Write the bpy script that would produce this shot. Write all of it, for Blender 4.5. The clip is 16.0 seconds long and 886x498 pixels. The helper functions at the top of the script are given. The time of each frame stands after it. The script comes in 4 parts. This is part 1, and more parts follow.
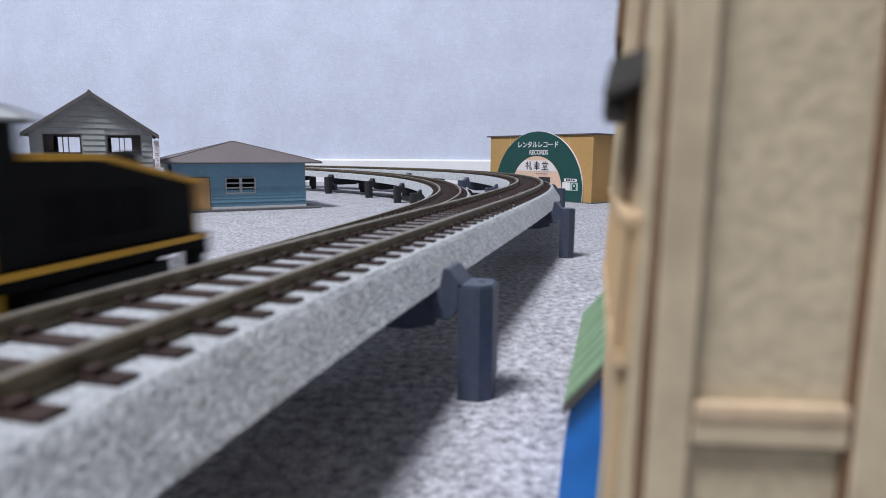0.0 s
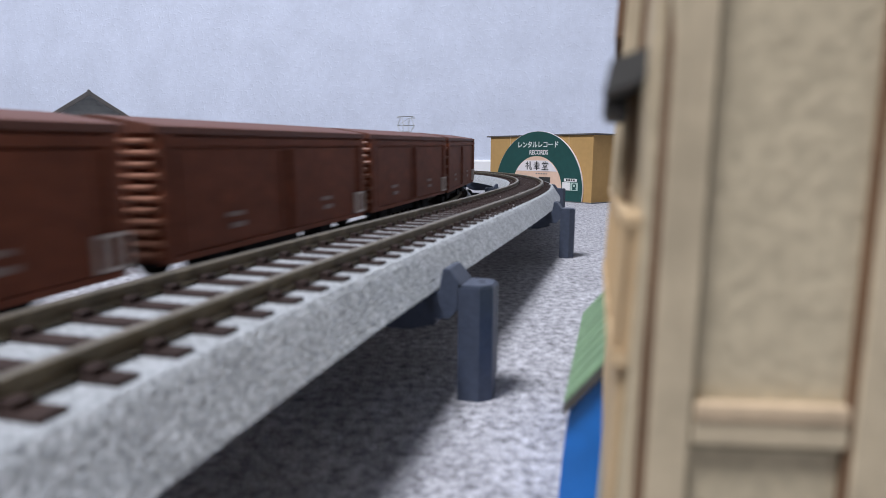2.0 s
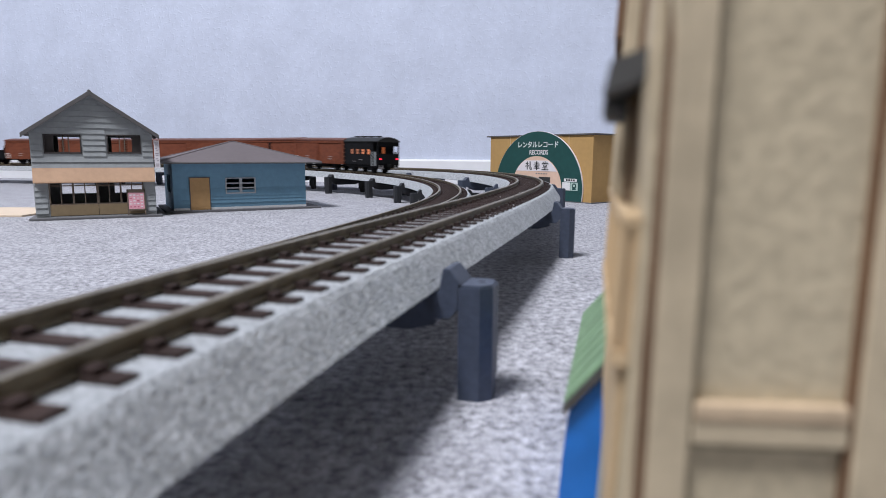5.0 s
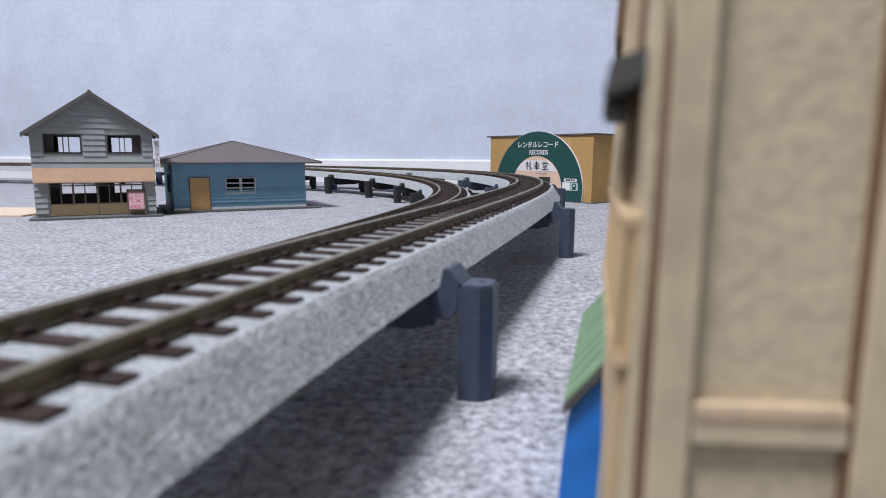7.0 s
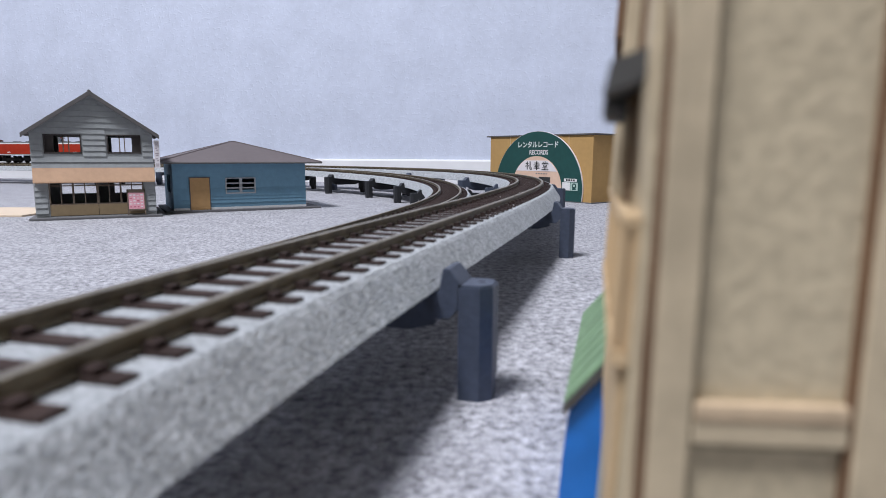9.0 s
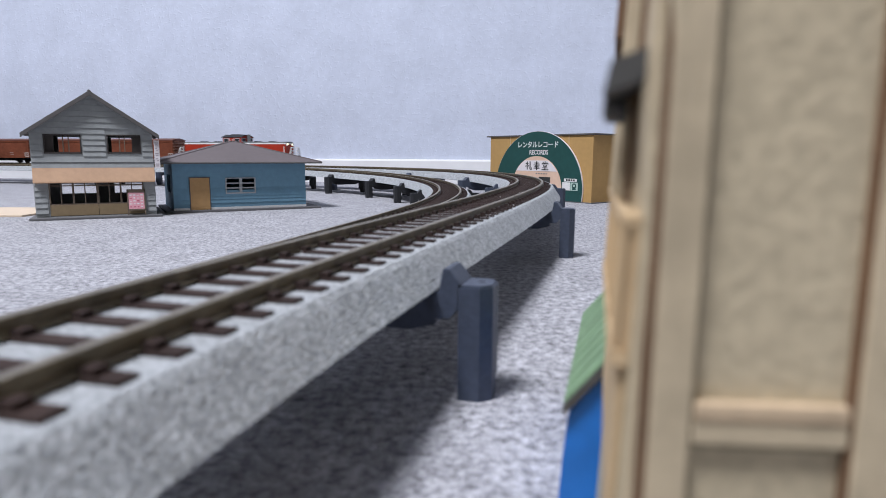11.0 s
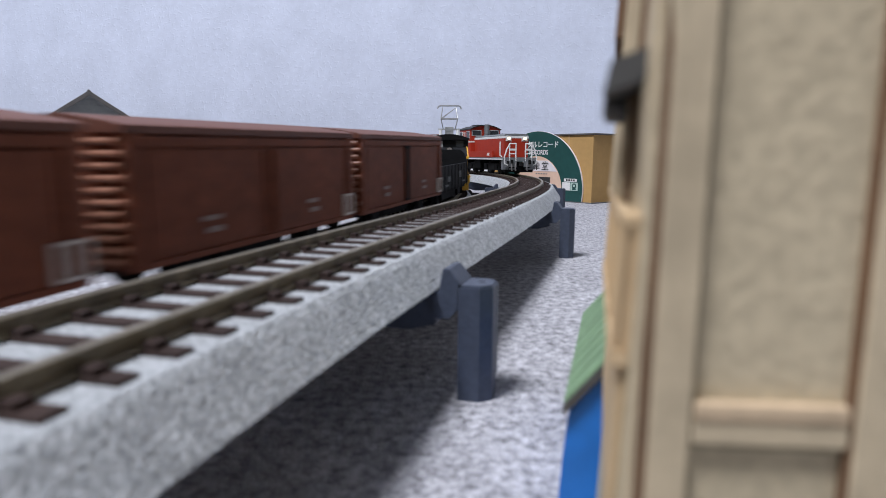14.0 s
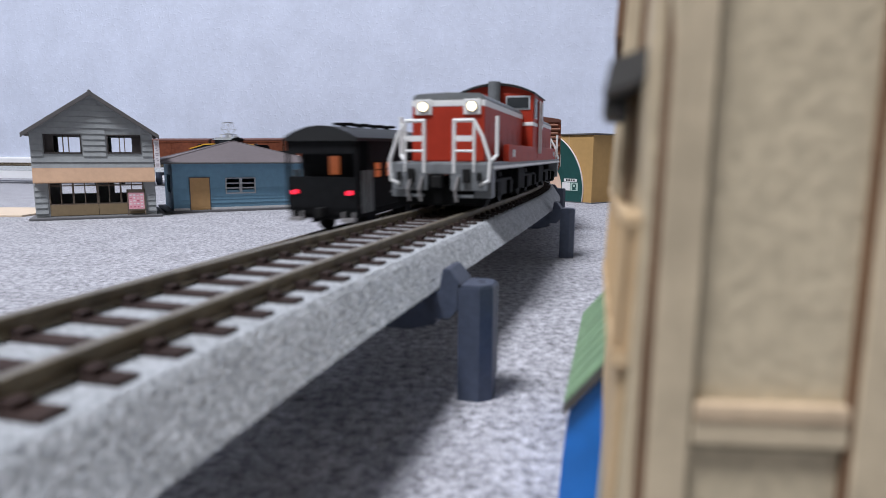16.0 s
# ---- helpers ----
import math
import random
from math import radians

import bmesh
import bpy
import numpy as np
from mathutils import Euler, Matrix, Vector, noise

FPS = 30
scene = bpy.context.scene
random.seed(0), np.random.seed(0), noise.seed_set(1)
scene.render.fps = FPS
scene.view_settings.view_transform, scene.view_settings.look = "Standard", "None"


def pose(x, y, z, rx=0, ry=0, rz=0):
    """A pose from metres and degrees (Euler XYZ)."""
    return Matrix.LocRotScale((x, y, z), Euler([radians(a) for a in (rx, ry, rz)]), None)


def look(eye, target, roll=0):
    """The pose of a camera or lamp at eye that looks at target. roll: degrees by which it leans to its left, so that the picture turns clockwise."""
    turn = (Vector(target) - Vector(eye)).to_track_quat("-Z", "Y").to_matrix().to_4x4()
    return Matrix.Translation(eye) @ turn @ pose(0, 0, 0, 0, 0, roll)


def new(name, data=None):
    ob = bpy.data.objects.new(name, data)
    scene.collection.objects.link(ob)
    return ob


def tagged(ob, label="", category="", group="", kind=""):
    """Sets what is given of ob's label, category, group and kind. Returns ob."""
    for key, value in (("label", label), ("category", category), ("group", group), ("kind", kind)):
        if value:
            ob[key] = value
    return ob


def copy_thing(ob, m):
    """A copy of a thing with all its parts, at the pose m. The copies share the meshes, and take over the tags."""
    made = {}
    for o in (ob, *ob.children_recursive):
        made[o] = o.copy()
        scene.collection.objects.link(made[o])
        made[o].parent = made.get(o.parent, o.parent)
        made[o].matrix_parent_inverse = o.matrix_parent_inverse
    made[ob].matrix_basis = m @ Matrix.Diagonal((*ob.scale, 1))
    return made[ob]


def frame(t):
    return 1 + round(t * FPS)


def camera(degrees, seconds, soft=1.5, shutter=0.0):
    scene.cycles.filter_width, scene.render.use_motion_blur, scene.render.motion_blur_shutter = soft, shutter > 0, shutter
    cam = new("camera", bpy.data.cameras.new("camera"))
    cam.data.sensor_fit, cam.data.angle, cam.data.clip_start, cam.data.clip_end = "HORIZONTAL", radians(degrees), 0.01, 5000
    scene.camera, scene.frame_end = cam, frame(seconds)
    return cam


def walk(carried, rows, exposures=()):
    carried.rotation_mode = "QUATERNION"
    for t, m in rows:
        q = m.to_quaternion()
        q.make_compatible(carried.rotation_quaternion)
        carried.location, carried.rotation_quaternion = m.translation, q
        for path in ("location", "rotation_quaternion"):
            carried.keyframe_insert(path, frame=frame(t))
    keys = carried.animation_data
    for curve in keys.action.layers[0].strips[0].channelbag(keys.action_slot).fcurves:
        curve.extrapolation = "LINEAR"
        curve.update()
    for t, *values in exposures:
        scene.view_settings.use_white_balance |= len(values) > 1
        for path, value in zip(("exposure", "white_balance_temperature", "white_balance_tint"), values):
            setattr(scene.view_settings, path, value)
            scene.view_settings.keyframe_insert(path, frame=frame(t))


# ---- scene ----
# ---- camera ----
G = 16.5            # track gauge in mm; the layout is HO
EYE = (0.0, 0.0, 0.0489)
cam = camera(71.33, 16.0, soft=0.8, shutter=0.5)
walk(cam, [(0.0, look(EYE, (0, 1.0, 0.0489 - 0.15195), 0.27)), (16.0, look(EYE, (0, 1.0, 0.0489 - 0.15195), 0.27))],
     exposures=[(0.0, 0.0), (16.0, 0.0)])
cam.data.dof.use_dof = True
cam.data.dof.focus_distance = 0.74
cam.data.dof.aperture_fstop = 29.0

# ---- light: one round ceiling lamp, unseen room dulled to limit bounce ----
world = bpy.data.worlds.new("world")
scene.world = world
world.use_nodes = True
world.node_tree.nodes["Background"].inputs[0].default_value = (0.62, 0.75, 1.0, 1)
world.node_tree.nodes["Background"].inputs[1].default_value = 0.25


def lamp(name, x, y, z, size, watts, colour):
    d = bpy.data.lights.new(name, "AREA")
    d.shape, d.size, d.energy, d.color = "DISK", size, watts, colour
    ob = new(name, d)
    ob.location = (x, y, z)
    return tagged(ob, "round unseen ceiling, dulled to limit bounced light lamp glowing cool white", "lamp", kind="structure")


lamp("ceiling_light", -0.82, -0.54, 2.33, 0.75, 107, (0.92, 0.945, 1.03))

# ---- materials ----


def mat(name, colour, rough=0.6, metal=0.0, var=0.12, scale=300.0, bump=0.0, bump_scale=None, emit=None, spec=0.5, second=None, big=0.0, big_scale=20.0, spread=0.15, detail=4.0, raised=False):
    """Principled material: fine variation of the colour (scale per metre), wider stains (big), optional relief."""
    m = bpy.data.materials.new(name)
    m.use_nodes = True
    nt = m.node_tree
    b = nt.nodes["Principled BSDF"]
    b.inputs["Roughness"].default_value, b.inputs["Metallic"].default_value = rough, metal
    b.inputs["Specular IOR Level"].default_value = spec
    co = nt.nodes.new("ShaderNodeTexCoord")
    n1 = nt.nodes.new("ShaderNodeTexNoise")
    n1.inputs["Scale"].default_value, n1.inputs["Detail"].default_value, n1.inputs["Roughness"].default_value = scale, detail, 0.5 + 0.03 * detail
    nt.links.new(co.outputs["Object"], n1.inputs["Vector"])
    ramp = nt.nodes.new("ShaderNodeMix")
    ramp.data_type = "RGBA"
    lo = second or tuple(c * (1 - var) for c in colour)
    hi = colour if second else tuple(min(1, c * (1 + var)) for c in colour)
    ramp.inputs[6].default_value, ramp.inputs[7].default_value = (*lo, 1), (*hi, 1)
    sharp = nt.nodes.new("ShaderNodeMapRange")
    sharp.inputs[1].default_value, sharp.inputs[2].default_value = 0.5 - spread, 0.5 + spread
    nt.links.new(n1.outputs["Fac"], sharp.inputs[0])
    nt.links.new(sharp.outputs[0], ramp.inputs[0])
    out = ramp.outputs[2]
    if big:
        n2 = nt.nodes.new("ShaderNodeTexNoise")
        n2.inputs["Scale"].default_value, n2.inputs["Detail"].default_value = big_scale, 3
        nt.links.new(co.outputs["Object"], n2.inputs["Vector"])
        mr = nt.nodes.new("ShaderNodeMapRange")
        mr.inputs[1].default_value, mr.inputs[2].default_value = 0.3, 0.7
        mr.inputs[3].default_value, mr.inputs[4].default_value = 1 - big, 1 + big
        nt.links.new(n2.outputs["Fac"], mr.inputs[0])
        vm = nt.nodes.new("ShaderNodeVectorMath")
        vm.operation = "SCALE"
        nt.links.new(out, vm.inputs[0])
        nt.links.new(mr.outputs[0], vm.inputs["Scale"])
        out = vm.outputs[0]
    nt.links.new(out, b.inputs["Base Color"])
    if bump:
        n3 = nt.nodes.new("ShaderNodeTexNoise")
        n3.inputs["Scale"].default_value, n3.inputs["Detail"].default_value = bump_scale or scale, 5
        nt.links.new(co.outputs["Object"], n3.inputs["Vector"])
        bp = nt.nodes.new("ShaderNodeBump")
        bp.inputs["Strength"].default_value, bp.inputs["Distance"].default_value = bump, 0.001
        height = n3.outputs["Fac"]
        if raised:      # only scattered peaks stand proud of a smooth ground
            cut = nt.nodes.new("ShaderNodeMapRange")
            cut.inputs[1].default_value, cut.inputs[2].default_value = 0.54, 0.66
            nt.links.new(height, cut.inputs[0])
            height = cut.outputs[0]
        nt.links.new(height, bp.inputs["Height"])
        nt.links.new(bp.outputs[0], b.inputs["Normal"])
    if emit:
        b.inputs["Emission Color"].default_value, b.inputs["Emission Strength"].default_value = (*emit[:3], 1), emit[3]
    return m


CARPET = mat("grey_felt_carpet", (0.64, 0.635, 0.68), 0.95, scale=400, second=(0.10, 0.10, 0.11), bump=0.8, bump_scale=1300, spec=0.1, big=0.12, big_scale=60, spread=0.17, detail=8)
WALLPAPER = mat("embossed_vinyl_wallpaper", (0.60, 0.645, 0.77), 0.55, var=0.035, scale=90, bump=0.3, bump_scale=170, big=0.06, big_scale=14, spec=0.3, raised=True)
WHITE = mat("white_trim", (0.82, 0.82, 0.84), 0.5, var=0.03, scale=30)
# unseen walls and ceiling: dark, warm-tinted colours that deepen and warm the shadows
ROOMWALL = mat("dulled_unseen_wall", (0.205, 0.20, 0.175), 0.9, var=0.05, scale=20)
CEILING = mat("dulled_unseen_ceiling", (0.39, 0.39, 0.35), 0.9, var=0.03, scale=20)
BALLAST = mat("moulded_grey_ballast", (0.65, 0.67, 0.70), 0.85, scale=1300, second=(0.15, 0.165, 0.175), bump=0.9, bump_scale=1700, big=0.14, big_scale=260, spread=0.2, detail=6)
GRAIN = mat("pale_ballast_grain", (0.40, 0.40, 0.39), 0.8, var=0.2, scale=400)
SLEEPER = mat("brown_plastic_sleeper", (0.036, 0.022, 0.019), 0.8, var=0.3, scale=300, bump=0.25, spec=0.25)
RAILSIDE = mat("weathered_rail_side", (0.15, 0.122, 0.080), 0.55, 0.2, var=0.3, scale=260, big=0.2, big_scale=60)
RAILHEAD = mat("worn_rail_head", (0.27, 0.24, 0.19), 0.42, 0.7, var=0.15, scale=260)
PIER = mat("dark_slate_plastic", (0.048, 0.060, 0.092), 0.5, var=0.12, scale=500, bump=0.15, bump_scale=1200)
BLACKPIER = mat("black_plastic_pier", (0.012, 0.013, 0.016), 0.55, var=0.15, scale=500, bump=0.15, bump_scale=1200)
BLACK = mat("matt_black_paint", (0.0075, 0.008, 0.009), 0.65, var=0.25, scale=300, spec=0.12)
BLACKFRAME = mat("black_underframe", (0.004, 0.004, 0.0045), 0.8, var=0.2, scale=300, spec=0.15)
YELLOW = mat("orange_yellow_paint", (0.72, 0.39, 0.03), 0.5, var=0.06, scale=200)
GREYROOF = mat("pale_grey_roof_paint", (0.36, 0.38, 0.39), 0.5, var=0.06, scale=200)
MIDGREY = mat("mid_grey_hood_paint", (0.16, 0.17, 0.175), 0.4, var=0.1, scale=200)
DARKROOF = mat("dark_grey_roof", (0.0075, 0.0085, 0.009), 0.6, var=0.1, scale=200)
BROWN = mat("red_brown_wagon_paint", (0.16, 0.048, 0.025), 0.6, var=0.18, scale=260, big=0.14, big_scale=45, spec=0.2, bump=0.12, bump_scale=500)
BROWNROOF = mat("red_brown_roof_paint", (0.125, 0.042, 0.026), 0.6, var=0.06, scale=350)
# wagon brown made paler: light on the ribbed ends put into the colour
RIB = mat("lit_brown_rib", (0.27, 0.115, 0.07), 0.45, var=0.12, scale=350)
RED = mat("vermilion_loco_paint", (0.37, 0.034, 0.016), 0.5, var=0.07, scale=200, spec=0.2, big=0.05, big_scale=60)
WHITEPAINT = mat("white_loco_paint", (0.78, 0.78, 0.77), 0.45, var=0.04, scale=200)
BOGIE = mat("dark_bogie", (0.009, 0.009, 0.009), 0.7, var=0.2, scale=300, spec=0.2)
COUPLER = mat("grey_beam_metal", (0.17, 0.18, 0.19), 0.5, 0.2, var=0.15, scale=300)
MARK = mat("grey_white_lettering", (0.26, 0.19, 0.17), 0.6, var=0.1, scale=300)
DULLMARK = mat("faded_grey_lettering", (0.085, 0.09, 0.095), 0.6, var=0.15, scale=300)
PLATE = mat("dull_grey_plate", (0.22, 0.21, 0.21), 0.5, var=0.1, scale=300)
GLASS = mat("dark_window_glass", (0.03, 0.035, 0.04), 0.12, var=0.1, scale=100)
LITWIN = mat("lit_orange_window", (0.55, 0.22, 0.10), 0.4, emit=(1.0, 0.2, 0.05, 0.22))
TAIL = mat("red_tail_lamp", (0.6, 0.02, 0.03), 0.3, emit=(1.0, 0.02, 0.06, 2.0))
HEADLAMP = mat("warm_headlamp", (0.9, 0.85, 0.7), 0.3, emit=(1.0, 0.82, 0.52, 3.0))
WIRE = mat("grey_metal_pantograph", (0.40, 0.41, 0.42), 0.4, 0.4, var=0.1, scale=300)
SIDING = mat("grey_weatherboard", (0.31, 0.325, 0.33), 0.75, var=0.06, scale=250, big=0.06, big_scale=40)
HOUSEROOF = mat("grey_brown_paper_roof", (0.105, 0.098, 0.096), 0.75, var=0.07, scale=250)
HIPROOF = mat("mauve_grey_card_roof", (0.125, 0.104, 0.108), 0.75, var=0.04, scale=250, big=0.05, big_scale=30)
TAN = mat("tan_card", (0.50, 0.315, 0.20), 0.7, var=0.05, scale=250, big=0.04, big_scale=40)
BROWNFRAME = mat("brown_card_frame", (0.14, 0.105, 0.078), 0.7, var=0.1, scale=250)
KHAKI = mat("khaki_card_panel", (0.255, 0.185, 0.105), 0.7, var=0.06, scale=250)
BLUEWALL = mat("light_blue_siding", (0.165, 0.32, 0.44), 0.7, var=0.05, scale=250, big=0.05, big_scale=40)
DOORWOOD = mat("orange_tan_door", (0.49, 0.29, 0.125), 0.7, var=0.05, scale=250)
PLINTH = mat("dark_grey_card_base", (0.120, 0.118, 0.125), 0.8, var=0.1, scale=250)
FRAMEGLINT = mat("grey_frame_and_glint", (0.42, 0.44, 0.46), 0.6, var=0.05, scale=200)
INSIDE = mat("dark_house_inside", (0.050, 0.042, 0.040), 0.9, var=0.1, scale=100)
CARDBOARD = mat("ochre_cardboard", (0.47, 0.285, 0.105), 0.75, var=0.04, scale=200, big=0.05, big_scale=30)
GREEN = mat("dark_green_card", (0.010, 0.066, 0.060), 0.6, var=0.08, scale=200)
PEACH = mat("peach_card", (0.72, 0.50, 0.38), 0.7, var=0.04, scale=200)
PALEPINK = mat("white_card", (0.76, 0.72, 0.74), 0.7, var=0.03, scale=200)
INK = mat("black_ink", (0.03, 0.03, 0.03), 0.7)
PALEGREEN = mat("pale_green_paper", (0.42, 0.55, 0.50), 0.7, var=0.05, scale=200)
PINK = mat("pink_menu_paper", (0.74, 0.36, 0.42), 0.7, var=0.08, scale=400)
PINKINK = mat("dark_pink_print", (0.55, 0.14, 0.21), 0.7)
MAUVEINK = mat("faint_mauve_print", (0.42, 0.36, 0.40), 0.7)
DIMLIT = mat("dim_orange_window", (0.36, 0.15, 0.08), 0.4, emit=(1.0, 0.22, 0.06, 0.09))
DIMWIN = mat("dim_pink_window", (0.36, 0.15, 0.09), 0.4, emit=(1.0, 0.24, 0.06, 0.2))
GATE = mat("pale_grey_gate", (0.20, 0.215, 0.215), 0.5, var=0.08, scale=300)
WHITEWIRE = mat("pale_brake_wire", (0.60, 0.53, 0.49), 0.5, var=0.1, scale=300)
MDF = mat("grey_beige_laser_board", (0.53, 0.445, 0.305), 0.8, var=0.11, scale=900, bump=0.15, big=0.05, big_scale=55)
MDFTRIM = mat("beige_board_trim", (0.52, 0.425, 0.29), 0.8, var=0.12, scale=300, big=0.08, big_scale=60)
BURNT = mat("burnt_board_edge", (0.165, 0.092, 0.048), 0.85, var=0.15, scale=200)
LIPWOOD = mat("worn_board_edge", (0.53, 0.40, 0.265), 0.8, var=0.12, scale=300)
# shade in the panel's grooves, put into a colour
SHADEGROOVE = mat("groove_shade", (0.17, 0.145, 0.095), 0.85, var=0.15, scale=200)
PALEWOOD = mat("pale_bare_wood", (0.58, 0.42, 0.245), 0.7, var=0.05, scale=160, big=0.06, big_scale=60)
SLATE = mat("dark_grey_awning", (0.075, 0.072, 0.068), 0.7, var=0.12, scale=250)
GREENROOF = mat("painted_green_canopy", (0.17, 0.27, 0.155), 0.7, var=0.12, scale=200, big=0.1, big_scale=80)
BLUETARP = mat("bright_blue_paint", (0.012, 0.165, 0.56), 0.45, var=0.10, scale=120, big=0.12, big_scale=70)
BEIGE = mat("beige_board", (0.62, 0.50, 0.38), 0.8, var=0.05, scale=100)

# ---- mesh helpers, in millimetres ----
BUILD = {"scale": 1.0}      # the card houses are drawn larger and built to a smaller scale


def part(name, bm, material, parent=None, label="", at=None, smooth=False):
    k = 0.001 * BUILD["scale"]
    bmesh.ops.scale(bm, vec=(k, k, k), verts=bm.verts)
    me = bpy.data.meshes.new(name)
    bm.to_mesh(me)
    bm.free()
    for m in material if isinstance(material, (list, tuple)) else [material]:
        me.materials.append(m)
    if smooth:
        for f in me.polygons:
            f.use_smooth = True
    ob = new(name, me)
    if parent:
        ob.parent = parent
    if at is not None:
        ob.matrix_basis = at
    if label:
        tagged(ob, label)
    return ob


def thing(name, m, label, category, group="", kind=""):
    ob = new(name)
    ob.empty_display_size = 0.01
    ob.matrix_basis = m
    return tagged(ob, label, category, group, kind)


def mm(x, y, z, rx=0, ry=0, rz=0):
    k = 0.001 * BUILD["scale"]
    return pose(x * k, y * k, z * k, rx, ry, rz)


def box(bm, x0, x1, y0, y1, z0, z1, bevel=0.0, mi=0):
    r = bmesh.ops.create_cube(bm, size=1.0)
    vs = r["verts"]
    for v in vs:
        v.co = Vector((x0 + (v.co.x + .5) * (x1 - x0), y0 + (v.co.y + .5) * (y1 - y0), z0 + (v.co.z + .5) * (z1 - z0)))
    fs = {f for v in vs for f in v.link_faces}
    for f in fs:
        f.material_index = mi
    if bevel:
        es = {e for v in vs for e in v.link_edges}
        bmesh.ops.bevel(bm, geom=list(es), offset=bevel, segments=2, affect="EDGES", profile=0.6)
    return bm


def boxes(*dims, bevel=0.0):
    bm = bmesh.new()
    for d in dims:
        box(bm, *d, bevel=bevel)
    return bm


def rod(bm, points, r, n=8):
    """A round bar through the points."""
    for a, b in zip(points, points[1:]):
        a, b = Vector(a), Vector(b)
        q = (b - a).to_track_quat("Z", "Y").to_matrix().to_4x4()
        bmesh.ops.create_cone(bm, cap_ends=True, segments=n, radius1=r, radius2=r, depth=(b - a).length + (r if len(points) > 2 else 0),
                              matrix=Matrix.Translation((a + b) / 2) @ q)
    return bm


def prism(bm, outline, axis, a, b, bevel=0.0, mi=0):
    """An outline of (u, v) pairs pushed along an axis from a to b: axis x takes u, v as y, z; y takes x, z; z takes x, y."""
    def at(u, v, w):
        return {"x": (w, u, v), "y": (u, w, v), "z": (u, v, w)}[axis]
    lo = [bm.verts.new(at(u, v, a)) for u, v in outline]
    hi = [bm.verts.new(at(u, v, b)) for u, v in outline]
    fs = [bm.faces.new(lo), bm.faces.new(hi[::-1])]
    n = len(outline)
    for i in range(n):
        fs.append(bm.faces.new((lo[i], hi[i], hi[(i + 1) % n], lo[(i + 1) % n])))
    for f in fs:
        f.material_index = mi
    bmesh.ops.recalc_face_normals(bm, faces=fs)
    if bevel:
        bmesh.ops.bevel(bm, geom=list({e for f in fs for e in f.edges}), offset=bevel, segments=2, affect="EDGES")
    return bm


def arch(x0, x1, z_edge, z_top, n=12):
    """Points of a bowed roof line from x0 to x1."""
    return [(x0 + (x1 - x0) * i / n, z_edge + (z_top - z_edge) * (1 - (2 * i / n - 1) ** 2)) for i in range(n + 1)]


# ---- the line of the two tracks: curvature by distance, in gauges ----
KNOTS = np.array([0, 8, 16, 24, 34, 44, 54, 66, 76, 160.0])
CURV = np.array([-.0156, -.0006, .0065, .0288, .0331, .0365, .0224, .0357, .0012, 0.0])
STEP, SPLIT, LOOP = 0.25, 3.525, 270.0
S_END, S_BACK = 112.0, -10.0


def centre_line():
    s = np.arange(0, S_END, STEP)
    k = np.interp(s, KNOTS, CURV)
    th = -0.2333 + np.concatenate([[0], np.cumsum(k)[:-1] * STEP])
    x = -2.773 + np.concatenate([[0], np.cumsum(-np.sin(th))[:-1] * STEP])
    y = 2.0 + np.concatenate([[0], np.cumsum(np.cos(th))[:-1] * STEP])
    sb = np.arange(S_BACK, 0, STEP)
    xb, yb = x[0] - np.sin(th[0]) * sb, y[0] + np.cos(th[0]) * sb
    # the unseen way home: one smooth bow from the end back to the start
    a, b = np.array([x[-1], y[-1]]), np.array([xb[0], yb[0]])
    ta, tb = np.array([-np.sin(th[-1]), np.cos(th[-1])]), np.array([-np.sin(th[0]), np.cos(th[0])])
    need = LOOP - (S_END - S_BACK)
    u = np.linspace(0, 1, 600)[:, None]
    lo, hi = 20.0, 900.0
    for _ in range(50):
        m = (lo + hi) / 2
        c = (2 * u ** 3 - 3 * u ** 2 + 1) * a + (u ** 3 - 2 * u ** 2 + u) * m * ta + (3 * u ** 2 - 2 * u ** 3) * b + (u ** 3 - u ** 2) * m * tb
        d = np.concatenate([[0], np.cumsum(np.hypot(*np.diff(c, axis=0).T))])
        lo, hi = (m, hi) if d[-1] < need else (lo, m)
    sc = np.linspace(0, d[-1], 600)[1:-1]
    xc, yc = np.interp(sc, d, c[:, 0]), np.interp(sc, d, c[:, 1])
    S = np.concatenate([sb, s, s[-1] + sc])
    return S, np.concatenate([xb, x, xc]), np.concatenate([yb, y, yc])


LS, LX, LY = centre_line()
LTX, LTY = np.gradient(LX, LS), np.gradient(LY, LS)
LN = np.hypot(LTX, LTY)
LTX, LTY = LTX / LN, LTY / LN


def rail_z(s, inner):
    """Height of the rail tops: the inner track climbs slowly towards the far curve."""
    z = 1.928 + 0.0008 * np.clip(s, 0, 60)
    if inner:
        z = z - 1.046 + 0.01595 * np.where(s < 60, np.clip(s, 0, 60), np.clip(60 - (s - 200), 0, 60))
    return z


def on_line(s, off=0.0, inner=False):
    """Place in mm and heading (degrees, left of +Y) at distance s in gauges."""
    w = (s - S_BACK) % LOOP + S_BACK
    x, y, tx, ty = (float(np.interp(w, LS, a, period=None)) for a in (LX, LY, LTX, LTY))
    o = off - (SPLIT if inner else 0)
    z = float(rail_z(np.array(w), inner))
    return (x + o * ty) * G, (y - o * tx) * G, z * G, math.degrees(math.atan2(-tx, ty))


